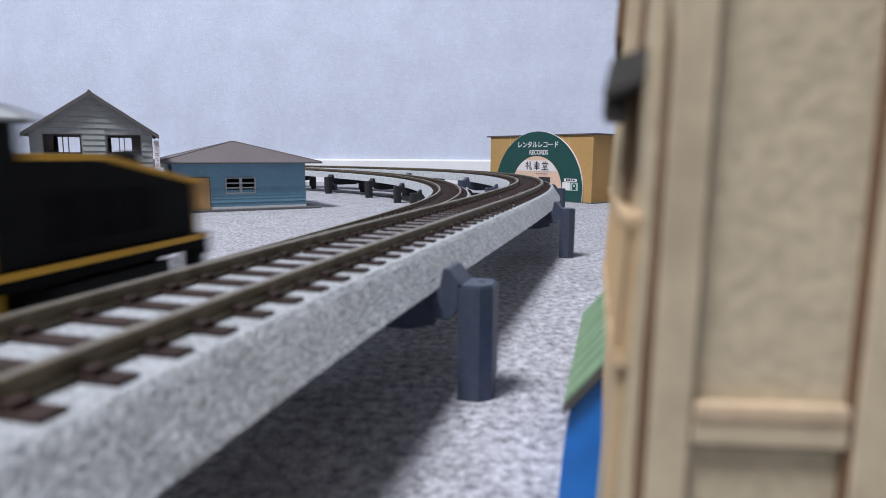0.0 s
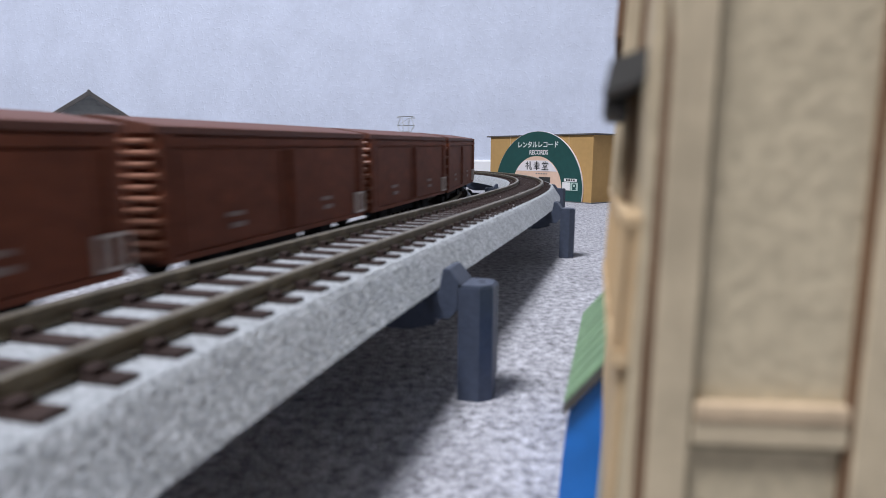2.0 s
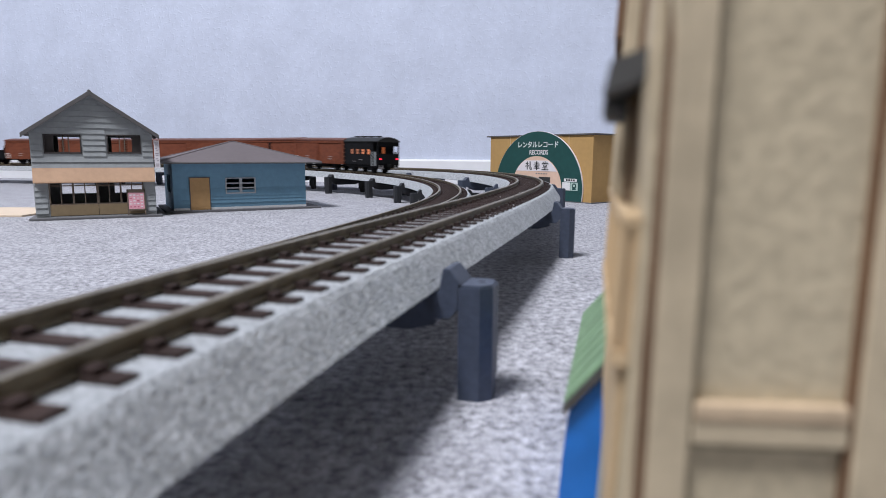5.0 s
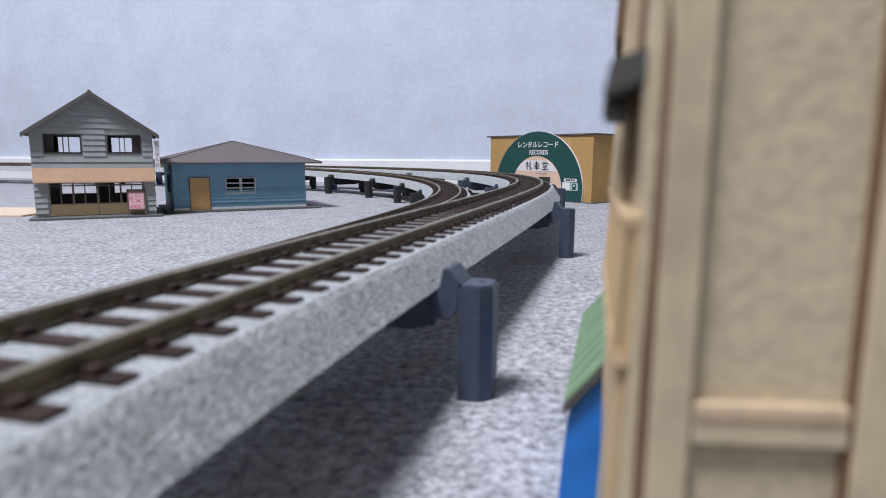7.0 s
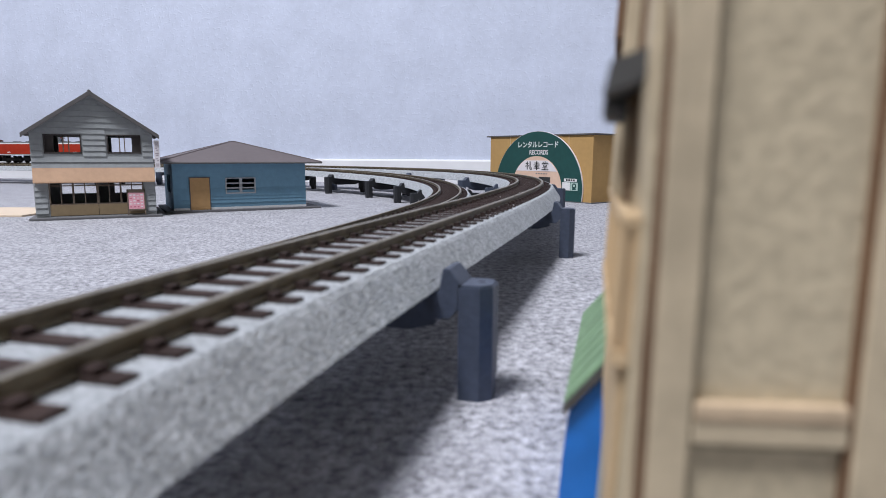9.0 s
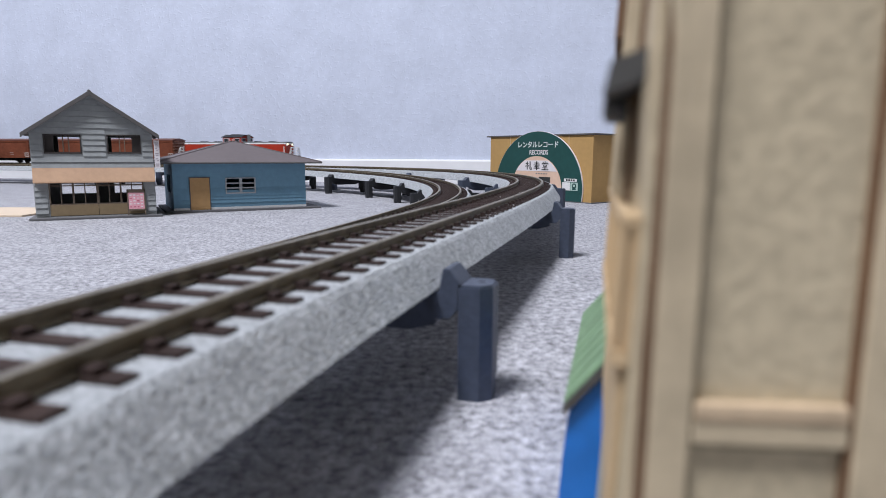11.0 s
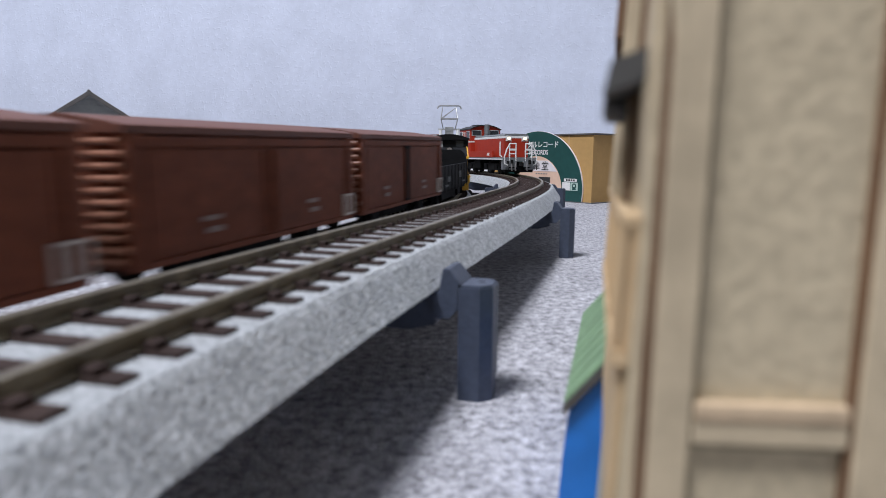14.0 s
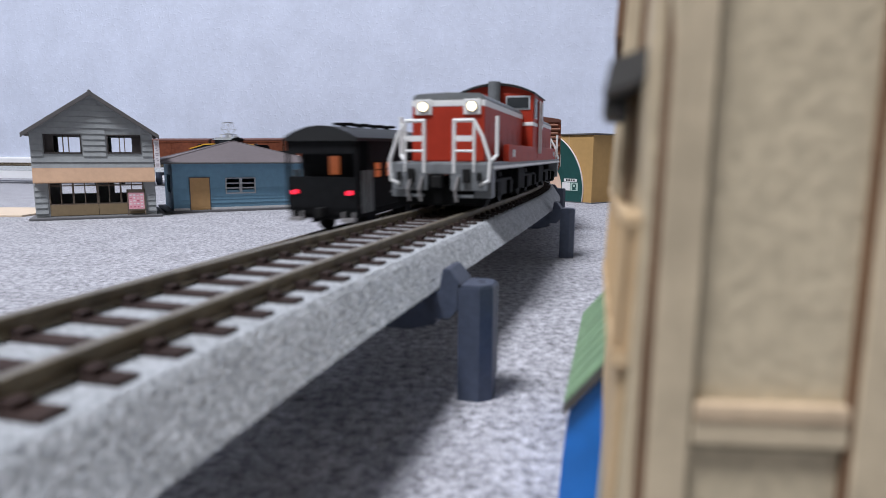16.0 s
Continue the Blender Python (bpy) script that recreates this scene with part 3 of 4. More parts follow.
def record_shop():
    x, y, turn = 137.2, 890.6, -50.0
    h = thing("record_shop", mm(x, y, 0, 0, 0, turn), "ochre cardboard shop with round dark green record sign front", "shop")
    WL, WR, D, E = 100.0, 92.0, 110.0, 90.3
    part("body", boxes((-WL, WR, 0, D, 0, E), bevel=0.6), CARDBOARD, h)
    part("flat_roof", boxes((-WL - 7, WR + 3, -2.0, D + 3, E, E + 2.0), bevel=0.4), HOUSEROOF, h, "thin grey-brown flat roof edge")
    for u in (-58, 52):
        part("card_joint", boxes((u - .5, u + .5, -.5, .1, 2, E - .2)), PALEWOOD, h, "pale cut edge between two cards")
    part("base", boxes((-WL - 3, WR + 4, -4, D + 3, 0, 1.2)), PLINTH, h)
    cx, cz = -2.2, 15.5

    def disc(r, y0, y1, low=1.3, high=999.0, n=96):
        """A round plate about (cx, cz), cut level at low and high."""
        a0 = math.asin(max(-1, (low - cz) / r))
        a1 = math.asin(min(1, (high - cz) / r))
        m = n // 2
        right = [a0 + (a1 - a0) * i / m for i in range(m + 1)]
        pts = [(cx + r * math.cos(a), cz + r * math.sin(a)) for a in right]
        left = [(2 * cx - u, v) for u, v in reversed(pts)]
        if high > cz + r:
            left = left[1:]
        return prism(bmesh.new(), pts + left, "y", y0, y1)
    sign = part("record_sign", disc(81.2, -3.4, -1.2), GREEN, h, "big dark green round record sign")
    part("sign_edge", disc(81.6, -3.1, -.6), PALEPINK, sign)
    part("label_disc", disc(46.6, -4.2, -3.41), PEACH, sign, "peach and white record label")
    part("label_top", disc(46.0, -4.5, -4.21, low=41.0, high=56.0), PALEPINK, sign)
    up = pose(0, 0, 0, 90)
    text("レンタルレコード", 0.0097, WHITEPAINT, sign, mm(-1.4, -3.6, 74.8) @ up)
    text("RECORDS", 0.0092, PALEPINK, sign, mm(1.0, -3.6, 64.4) @ up @ Matrix.Diagonal((0.86, 1, 1, 1)))
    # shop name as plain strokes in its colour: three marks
    def strokes(ox, bars):
        for a, b, c, e in bars:
            part("name_stroke", boxes((ox + a, ox + b, -4.8, -4.5, 42.8 + c, 42.8 + e)), INK, sign)
    strokes(-16.5, ((-5.4, .2, 8.2, 9.4), (-3.2, -1.6, 0, 11.6), (-5.6, -4.0, 3.6, 6.0), (-.8, .6, 4.4, 6.4), (2.0, 3.8, .8, 11.6), (3.0, 6.2, 0, 1.4), (5.0, 6.2, 1.2, 3.2)))
    strokes(-1.0, ((-4.4, 4.4, 9.0, 10.2), (-5.8, 5.8, 6.4, 7.4), (-4.6, 4.6, 3.6, 4.6), (-5.4, 5.4, 1.8, 2.8), (-.8, .8, 0, 12.2), (-3.0, -1.8, 4.6, 6.2), (1.8, 3.0, 4.6, 6.2)))
    strokes(14.5, ((-5.8, 5.8, 8.6, 9.6), (-.7, .7, 9.6, 12.2), (-4.0, -2.8, 9.8, 11.4), (2.8, 4.0, 9.8, 11.4), (-5.8, -4.8, 7.2, 8.6), (4.8, 5.8, 7.2, 8.6), (-3.2, -2.2, 5.0, 7.4), (2.2, 3.2, 5.0, 7.4), (-3.2, 3.2, 6.6, 7.4), (-3.2, 3.2, 4.6, 5.4), (-4.6, 4.6, 2.6, 3.5), (-6.0, 6.0, 0, 1.1), (-.7, .7, .8, 4.8)))
    for k in range(5):
        part("small_print", boxes((-2.6 + k * 4.6, .4 + k * 4.6, -4.5, -4.2, 36.8, 38.2)), PLATE, sign)
    part("doorway", boxes((3.5, 24.3, -4.6, -4.2, 1.3, 33)), INK, sign)
    part("shop_window", boxes((-21.5, -9.0, -4.6, -4.2, 20, 33)), INK, sign)
    part("notice", boxes((48.4, 70.0, -3.9, -3.4, 27.9, 32.0)), WHITEPAINT, sign)
    for i in range(4):
        part("notice_stroke", boxes((52 + i * 4.0, 54.8 + i * 4.0, -4.1, -3.9, 28.8, 31.2)), INK, sign)
    n = part("notice", boxes((45.7, 58.6, -3.9, -3.4, 16, 27)), WHITEPAINT, sign)
    for k in range(4):
        part("print_bar", boxes((47.5, 56.6 - k % 2 * 2, -4.05, -3.9, 18 + k * 2.2, 18.6 + k * 2.2)), PALEPINK, n)
    p = part("poster", boxes((59.8, 72.0, -3.9, -3.4, 16, 27)), PALEGREEN, sign, "pale green poster")
    part("poster_shape", rod(bmesh.new(), [(66, -4.1, 22.4), (66, -3.85, 22.4)], 3.6, 20), GREEN, p)
    part("poster_shape", boxes((63, 69, -4.15, -3.9, 17, 19.4), bevel=.05), GREEN, p)
    part("poster_shape", rod(bmesh.new(), [(66, -4.25, 22.6), (66, -4.05, 22.6)], 1.7, 16), PALEGREEN, p)


def near_building():
    """The laser-cut board house close to the camera: framed end panel, and a side with awnings, a wood panel, green canopy, blue stall."""
    m = mm(11.8, 45.0, 0, 0, 2.5, -15.5)
    h = thing("laser_cut_house", m, "beige laser-cut board house with framed panels and dark awnings", "house")
    H, Wd, L = 108.0, 62.0, 122.0
    part("side_wall", boxes((0.3, 1.8, 2.4, L, 0, H)), MDF, h)
    part("back_wall", boxes((1.8, Wd, L - 2, L, 0, H)), MDF, h)
    part("far_side_wall", boxes((Wd - 2, Wd, 2.4, L - 2, 0, H)), MDF, h)
    part("top_board", boxes((-1, Wd + 1, 0, L + 1, H, H + 3)), MDF, h)
    # the end wall stands on its own slant: a sunk panel behind strips with burnt edges
    e = m.inverted() @ mm(13.85, 45.0, 0, -1.5, 1.0, -2.1)
    part("end_panel", boxes((.9, 52, .35, 2.4, 0, H)), MDF, h, at=e)
    for a, b in ((1.45, 4.6), (17.3, 20.6), (33.0, 36.4), (48.6, 52)):
        part("upright_strip", boxes((a, b, -.75, .34, 0, H), bevel=.15), MDFTRIM, h, at=e)
    part("burnt_edge", boxes((0.85, 1.43, -.6, 2.3, 0, H)), BURNT, h, at=e)
    part("corner_board", boxes((.3, .84, .2, 2.4, 0, H), bevel=.1), MDFTRIM, h, at=e)
    # the first line paints the groove's shade, the others are burnt edges
    for a in (4.62, 16.75, 32.45, 48.1):
        part("burnt_edge", boxes((a, a + (.22 if a < 5 else .53), -.35, .34, 0, H)), BURNT if a > 5 else SHADEGROOVE, h, at=e)
    for a, b in ((4.85, 16.7), (20.6, 32.4), (36.4, 48.0)):
        part("rail_strip", boxes((a, b, -.62, .34, 40.7, 42.6), bevel=.1), MDFTRIM, h, at=e)
        part("rail_lip", boxes((a, b, -.8, .34, 42.6, 44.1), bevel=.3), LIPWOOD, h, "bare wood edge of the rail strip", at=e)
        # painted shadow line under the rail strip
        part("burnt_edge", boxes((a, b, -.1, .34, 40.25, 40.68)), SHADEGROOVE, h, at=e)
    # side: uprights and windows
    for y0, y1, out in ((8, 9.6, .6), (13, 14.4, 1.1), (18, 20, 1.7), (26, 28.5, 2.3), (38, 41, 2.5), (52, 55, 2.7), (70, 74, 2.7), (95, 99, 2.7), (116, 120, 2.7)):
        part("side_post", boxes((-out, .28, y0, y1, 58.5, H), bevel=.12), MDFTRIM if int(y0) % 2 == 0 else BURNT, h)
    for y0, y1 in ((28.5, 38), (41, 52), (55, 70), (74, 95)):
        w = part("side_window", boxes((-1.9, .28, y0, y1, 59, 60), (-1.9, .28, y0, y1, 69, 70), (-1.9, .28, y0, y0 + .8, 60, 69), (-1.9, .28, y1 - .8, y1, 60, 69)), BURNT, h)
        part("pane", boxes((-1.0, .26, y0 + .8, y1 - .8, 60, 69)), GLASS, w)
        part("upper_board", boxes((-1.7, .26, y0, y1, 70, H)), MDFTRIM, w)
    # upper storey ledge that hangs over the side
    part("ledge", boxes((-3.7, -2.4, 44, 112, 78.5, H), bevel=.2), BURNT, h)
    # thick slate awning with a hanging lip board
    bm = bmesh.new()
    prism(bm, [(0.25, 69.7), (0.25, 71.4), (-0.45, 71.1), (-3.1, 70.1), (-3.55, 67.4), (-0.65, 68.5)], "y", 4.5, 24, bevel=.12)
    aw = part("awning", bm, SLATE, h, "thick dark slate awning")
    part("awning_board", boxes((-3.6, -1.5, 11.5, 24.2, 66.2, 67.4), bevel=.1), SLATE, aw)
    # balcony box of bare wood, splayed outwards away from the end panel
    def splayed(a, b, z0, z1, y0=3.0, y1=46.0):
        bm = bmesh.new()
        prism(bm, [(.28, y0), (.28, y1), (b, y1), (a, y0)], "z", z0, z1, bevel=.12)
        return bm
    b = part("wood_panel", splayed(-1.0, -2.3, 47.6, 57.4), PALEWOOD, h, "bare pale wood balcony box")
    part("panel_cap", splayed(-1.35, -2.75, 57.4, 58.4, 2.6, 46.4), PALEWOOD, b)
    part("panel_foot", splayed(-1.3, -2.65, 46.2, 47.6, 2.6, 46.4), PALEWOOD, b)
    part("panel_edge", boxes((-1.15, -.75, 2.6, 2.98, 47.6, 57.4), bevel=.1), PALEWOOD, b)
    part("panel_edge", boxes((-.15, .27, 2.6, 2.98, 47.6, 57.4), bevel=.1), PALEWOOD, b)
    for k in range(5):
        y = 4 + 9 * k
        x = -1.0 - 1.3 * (y - 3) / 43
        part("panel_rib", boxes((x - .35, x + .2, y, y + 1.6, 47.6, 57.4), bevel=.1), PALEWOOD, b)
    part("lower_board", splayed(-.4, -1.2, 30, 46.2, 3.2, 46), PALEWOOD, h, "bare pale wood lower board")
    part("grey_post", boxes((-.5, .26, 44, 47, 0, 30), bevel=.15), SIDING, h, "grey painted corner post")
    # green canopy over a blue stall
    bm = bmesh.new()
    prism(bm, [(0.25, 31.4), (0.25, 32.4), (-6.9, 22.6), (-6.9, 21.6)], "y", 51, 112, bevel=.15)
    c = part("canopy", bm, GREENROOF, h, "green painted ribbed canopy")
    for k in range(9):
        bm = bmesh.new()
        prism(bm, [(0.2, 32.4), (0.2, 32.65), (-6.9, 22.85), (-6.9, 22.6)], "y", 51.6 + k * 6.6, 52.8 + k * 6.6)
        part("canopy_rib", bm, GREENROOF, c)
    bm = bmesh.new()
    prism(bm, [(0.25, 30.0), (0.25, 32.2), (-6.9, 22.4), (-6.9, 20.6)], "y", 50.3, 51.0)
    part("canopy_edge", bm, SLATE, c)
    bm = bmesh.new()
    prism(bm, [(0.25, 0), (-6.6, 0), (-6.4, 13), (-6.0, 20.6), (-2.2, 26.6), (0.25, 29.0)], "y", 51.5, 108, bevel=.4)
    part("shop_stall", bm, BLUETARP, h, "bright blue stall cover under the canopy")


def floor_board():
    tagged(part("beige_board", boxes((-620, -418, 610, 700, 0, 2.0), bevel=.4), BEIGE), "thin beige board lying on the carpet", "board")


BUILD["scale"] = 0.779
shop_house()
bungalow()
record_shop()
near_building()
floor_board()
BUILD["scale"] = 1.0


# ---- vehicles: forward is +Y, the origin on the rail tops in mid-vehicle ----
def wheelset(parent, y, r=6.0):
    bm = bmesh.new()
    for sx in (-1, 1):
        rod(bm, [(sx * 7.4, y, r), (sx * 9.4, y, r)], r, 20)
        rod(bm, [(sx * 6.6, y, r), (sx * 7.4, y, r)], r + 0.8, 20)
    rod(bm, [(-12, y, r), (12, y, r)], 1.0, 8)
    return part("wheelset", bm, BOGIE, parent)


def coupling(parent, y0, y1):
    return part("coupler", boxes((-1.6, 1.6, min(y0, y1), max(y0, y1), 7.5, 11), bevel=.3), BOGIE, parent)


def covered_wagon(length, label, group, gap=False):
    L = length / 2 - 4.0
    w = thing("covered_wagon", Matrix(), label, "freight wagon", group)
    hw, zb, zt = 15.6, 8.6, 38.0
    part("body", boxes((-hw, hw, -L, L, zb, zt), bevel=.3), BROWN, w)
    bm = bmesh.new()
    prism(bm, [(-hw - 1.1, zt - .9), (-hw - 1.1, zt + .7), (-hw + 1, zt + 1.3), (0, zt + 3.4), (hw - 1, zt + 1.3), (hw + 1.1, zt + .7), (hw + 1.1, zt - .9)], "y", -L - .8, L + .8, bevel=.15)
    part("roof", bm, BROWNROOF, w)
    for sx in (-1, 1):
        # two sliding doors with a gutter shadow above and sill below
        half = L / 2
        for c in (-half, half):
            y0, y1 = c - half + 4, c + half - (1.2 if c < 0 else 4)
            if c > 0:
                y0 = c - half + 1.2
            x0, x1 = sorted((sx * (hw - .2), sx * (hw + (.25 if c < 0 else .7))))
            d = part("sliding_door", boxes((x0, x1, y0, y1, zb + 1.2, zt - 4.2), bevel=.25), BROWN, w)
            x0, x1 = sorted((sx * (hw + .7), sx * (hw + 1.1)))
            ym = (y0 + y1) / 2
            part("door_post", boxes((x0, x1, y0 + 1, y0 + 2.0, zb + 2, zt - 5)), BROWN, d)
            part("door_post", boxes((x0, x1, y1 - 2.0, y1 - 1, zb + 2, zt - 5)), BROWN, d)
            part("lettering", boxes((x0, x1 - .2, ym - 5, ym + 2, zb + 8.0, zb + 9.2), (x0, x1 - .2, ym - 3.5, ym + 2.5, zb + 5, zb + 6.4)), MARK, d)
        x0, x1 = sorted((sx * (hw - .1), sx * (hw + .9)))
        part("sill", boxes((x0, x1, -L, L, zb - .3, zb + 1.1)), BROWN, w)
        x0, x1 = sorted((sx * (hw - .1), sx * (hw + 1.3)))
        part("door_rail", boxes((x0, x1, -L + 4.2, L - 3.8, zt - 3.6, zt - 1.6), bevel=.2), BROWN, w)
        for y in (-L + 1.9, L - 1.9):
            part("corner_post", boxes((x0, x1, y - 1.9, y + 1.9, zb + 1.1, zt - .95), bevel=.25), BROWN, w)
        if gap:
            # no opening is cut: a black slab paints the darkness between the doors
            part("door_gap", boxes((min(sx * hw, sx * (hw + .95)), max(sx * hw, sx * (hw + .95)), -3.2, 3.2, zb + 1.2, zt - 3.7)), BLACKFRAME, w)
        # brake guard near the leading end
        x0, x1 = sorted((sx * (hw + .3), sx * (hw + 1.8)))
        bars = [(x0, x1, L - 8.2 + k * 3.5, L - 7.5 + k * 3.5, zb + 2.0, zb + 8.6) for k in range(3)]
        part("brake_guard", boxes(*bars, (x0, x1, L - 8.2, L - .5, zb + 1.5, zb + 2.2), (x0, x1, L - 8.2, L - .5, zb + 8.2, zb + 8.9)), WHITEWIRE, w, "pale wire brake guard")
    for sy in (-1, 1):
        # pressed ends: long and short half-round ribs in turn
        for k in range(11):
            z = zb + 1.8 + k * 2.5
            wide = hw + (.5 if k % 2 else -.7)
            part("end_rib", rod(bmesh.new(), [(-wide, sy * (L + .5), z), (wide, sy * (L + .5), z)], .75, 10), RIB, w)
        for sx in (-1, 1):
            y0, y1 = sorted((sy * (L - .2), sy * (L + .9)))
            part("end_post", boxes((sx * 8 - .9, sx * 8 + .9, y0, y1, zb, zt)), BROWN, w)
        coupling(w, sy * L, sy * (L + 4.2))
    part("underframe", boxes((-12, 12, -L + 1, L - 1, 7.2, zb), (-10, 10, -L * .3, L * .3, 3.8, 7.2), bevel=.3), BLACKFRAME, w)
    for y in (-L * .56, L * .56):
        wheelset(w, y, 5.4)
        for sx in (-1, 1):
            part("axle_guard", boxes((min(sx * 11, sx * 12.6), max(sx * 11, sx * 12.6), y - 5, y + 5, 3.2, 8.6), bevel=.4), BLACKFRAME, w)
    return w


def gondola():
    w = thing("open_wagon", Matrix(), "black low-sided open wagon with raised end boards", "freight wagon", "electric train")
    L, hw, zb, zt = 46.5, 14.8, 9.0, 23.0
    part("floor_board", boxes((-hw, hw, -L, L, zb, zb + 1.6)), BLACK, w)
    for sx in (-1, 1):
        x0, x1 = sorted((sx * (hw - 1.2), sx * hw))
        s = part("side_board", boxes((x0, x1, -L, L, zb, zt), bevel=.25), BLACK, w)
        x0, x1 = sorted((sx * (hw - .1), sx * (hw + .35)))
        for k in range(9):
            y = -L + 4 + k * (2 * L - 8) / 8
            part("stake", boxes((x0, x1, y - .7, y + .7, zb - 1, zt)), BLACK, s)
        for a, b, c, d in ((12, 19, 14.5, 18.5), (-24, -17, 13.5, 16.5), (-32, -22, 11, 12), (24, 33, 11, 12)):
            part("lettering", boxes((x0 + .1, x1 + .1, a, b, c, d)), DULLMARK, s)
    for sy in (-1, 1):
        y0, y1 = sorted((sy * (L - 1.4), sy * (L + .4)))
        bm = bmesh.new()
        prism(bm, [(-hw, zb), (hw, zb), (hw, zt), (hw - 2.0, zt + 6.0), (hw - 5.0, zt + 8.4), (-hw + 5.0, zt + 8.4), (-hw + 2.0, zt + 6.0), (-hw, zt)], "y", y0, y1, bevel=.25)
        part("end_board", bm, BLACK, w)
        coupling(w, sy * L, sy * (L + 3.6))
    part("underframe", boxes((-12.6, 12.6, -L + 1, L - 1, 6.6, zb), (-11, 11, -L + 26, L - 26, 2.6, 6.6), bevel=.3), BLACKFRAME, w)
    for y in (-25, 25):
        wheelset(w, y, 5.4)
        for sx in (-1, 1):
            part("axle_guard", boxes((min(sx * 11, sx * 12.6), max(sx * 11, sx * 12.6), y - 5, y + 5, 3.2, 8.6), bevel=.4), BLACKFRAME, w)
    return w


def electric_loco():
    w = thing("electric_locomotive", Matrix(), "black steeple-cab electric locomotive with yellow stripes and pantograph", "locomotive", "electric train")
    L, hw = 57.0, 13.9
    part("frame", boxes((-hw, hw, -L, L, 9.6, 13), bevel=.3), BLACKFRAME, w)
    for sy in (-1, 1):
        a, b = (14.0, L - 1.0)
        prof = [(sy * a, 13), (sy * b, 13), (sy * b, 25.0), (sy * (b - 2.0), 25.6), (sy * 31, 31.2), (sy * a, 31.6)]
        bm = bmesh.new()
        prism(bm, prof, "x", -hw + 1.2, hw - 1.2, bevel=.5)
        hood = part("hood", bm, BLACK, w)
        for sx in (-1, 1):
            bm = bmesh.new()
            x0, x1 = sorted((sx * (hw - 1.6), sx * (hw - .9)))
            prism(bm, [(sy * a, 30.9), (sy * 31, 30.5), (sy * (b - 2), 24.9), (sy * b, 24.3), (sy * b, 25.6), (sy * (b - 2), 26.2), (sy * 31, 31.8), (sy * a, 32.2)], "x", x0, x1)
            part("yellow_band", bm, YELLOW, hood, "yellow edge band")
            x0, x1 = sorted((sx * (hw - 1.3), sx * (hw - .8)))
            for k in range(3):
                part("vent", boxes((x0, x1, *sorted((sy * (19 + k * 9), sy * (25 + k * 9))), 16, 25)), BLACKFRAME, hood)
        y0, y1 = sorted((sy * b, sy * (b + .5)))
        z = part("warning_panel", boxes((-hw + 1.4, hw - 1.4, y0, y1, 13, 25)), YELLOW, hood, "yellow and black striped warning panel")
        for k in range(-2, 5):
            # slanting stripes, cut off at the panel's sides
            x, rise, wide, half = -12.2 + k * 5.2, 9.0, 2.4, hw - 1.5
            pts = []
            for p0, p1 in (((x, 13.3), (x + rise, 24.2)), ((x + wide + rise, 24.2), (x + wide, 13.3))):
                for i in range(9):
                    px = p0[0] + (p1[0] - p0[0]) * i / 8
                    pts.append((max(-half, min(half, px)), p0[1] + (p1[1] - p0[1]) * i / 8))
            if max(u for u, _ in pts) - min(u for u, _ in pts) < 1.5:
                continue
            bm = bmesh.new()
            prism(bm, pts, "y", *sorted((sy * (b + .5), sy * (b + .7))))
            bmesh.ops.dissolve_degenerate(bm, dist=0.01, edges=bm.edges)
            part("black_stripe", bm, BLACK, z)
        part("panel_cap", boxes((-hw + .6, hw - .6, *sorted((sy * (b - .6), sy * (b + .9))), 24.3, 25.7), bevel=.2), YELLOW, hood, "yellow edge band")
        bm = bmesh.new()
        rod(bm, [(0, sy * (b - 8), 29.6), (0, sy * (b - 4.0), 29.6)], 2.7, 14)
        rod(bm, [(0, sy * (b - 6), 25.8), (0, sy * (b - 6), 28)], 1.1, 10)
        hl = part("headlight", bm, BLACK, w)
        part("lens", rod(bmesh.new(), [(0, sy * (b - 4.0), 29.6), (0, sy * (b - 3.7), 29.6)], 2.1, 14), PLATE, hl)
        bm = boxes((-hw, hw, *sorted((sy * L, sy * (L + 1.6))), 8, 13), bevel=.3)
        part("buffer_beam", bm, YELLOW if sy < 0 else BLACK, w, "yellow buffer beam" if sy < 0 else "")
        coupling(w, sy * (L + 1), sy * (L + 4))
        for sx in (-1, 1):
            part("step", boxes((sx * 11 - 2.2, sx * 11 + 2.2, *sorted((sy * (L - 3), sy * (L + 1))), 3.0, 9.6), bevel=.3), YELLOW if sy < 0 else BLACK, w, "yellow step" if sy < 0 else "")
    for sx in (-1, 1):
        x0, x1 = sorted((sx * (hw - .1), sx * (hw + .5)))
        part("side_step", boxes((sx * 13 - 1.2, sx * 13 + 1.2, .4, 5.6, 4.0, 9.8), bevel=.3), YELLOW, w, "yellow step")
        part("sill_stripe", boxes((x0, x1, -L, L, 11.7, 13.0)), YELLOW, w, "yellow sill stripe")
    # cab
    cab = part("cab", boxes((-hw + .2, hw - .2, -14, 14, 13, 38.0), bevel=.6), BLACK, w)
    bm = bmesh.new()
    prism(bm, arch(-hw - .8, hw + .8, 37.8, 40.8) + [(hw + .8, 37.2), (-hw - .8, 37.2)], "y", -15.0, 15.0)
    roof = part("cab_roof", bm, GREYROOF, w, "pale grey bowed cab roof")
    for sy in (-1, 1):
        bm = bmesh.new()
        prism(bm, arch(-hw - .9, hw + .9, 38.0, 41.1) + [(hw + .9, 37.0), (-hw - .9, 37.0)], "y", *sorted((sy * 15.0, sy * 16.0)))
        part("roof_rim", bm, BLACK, roof, "black roof rim")
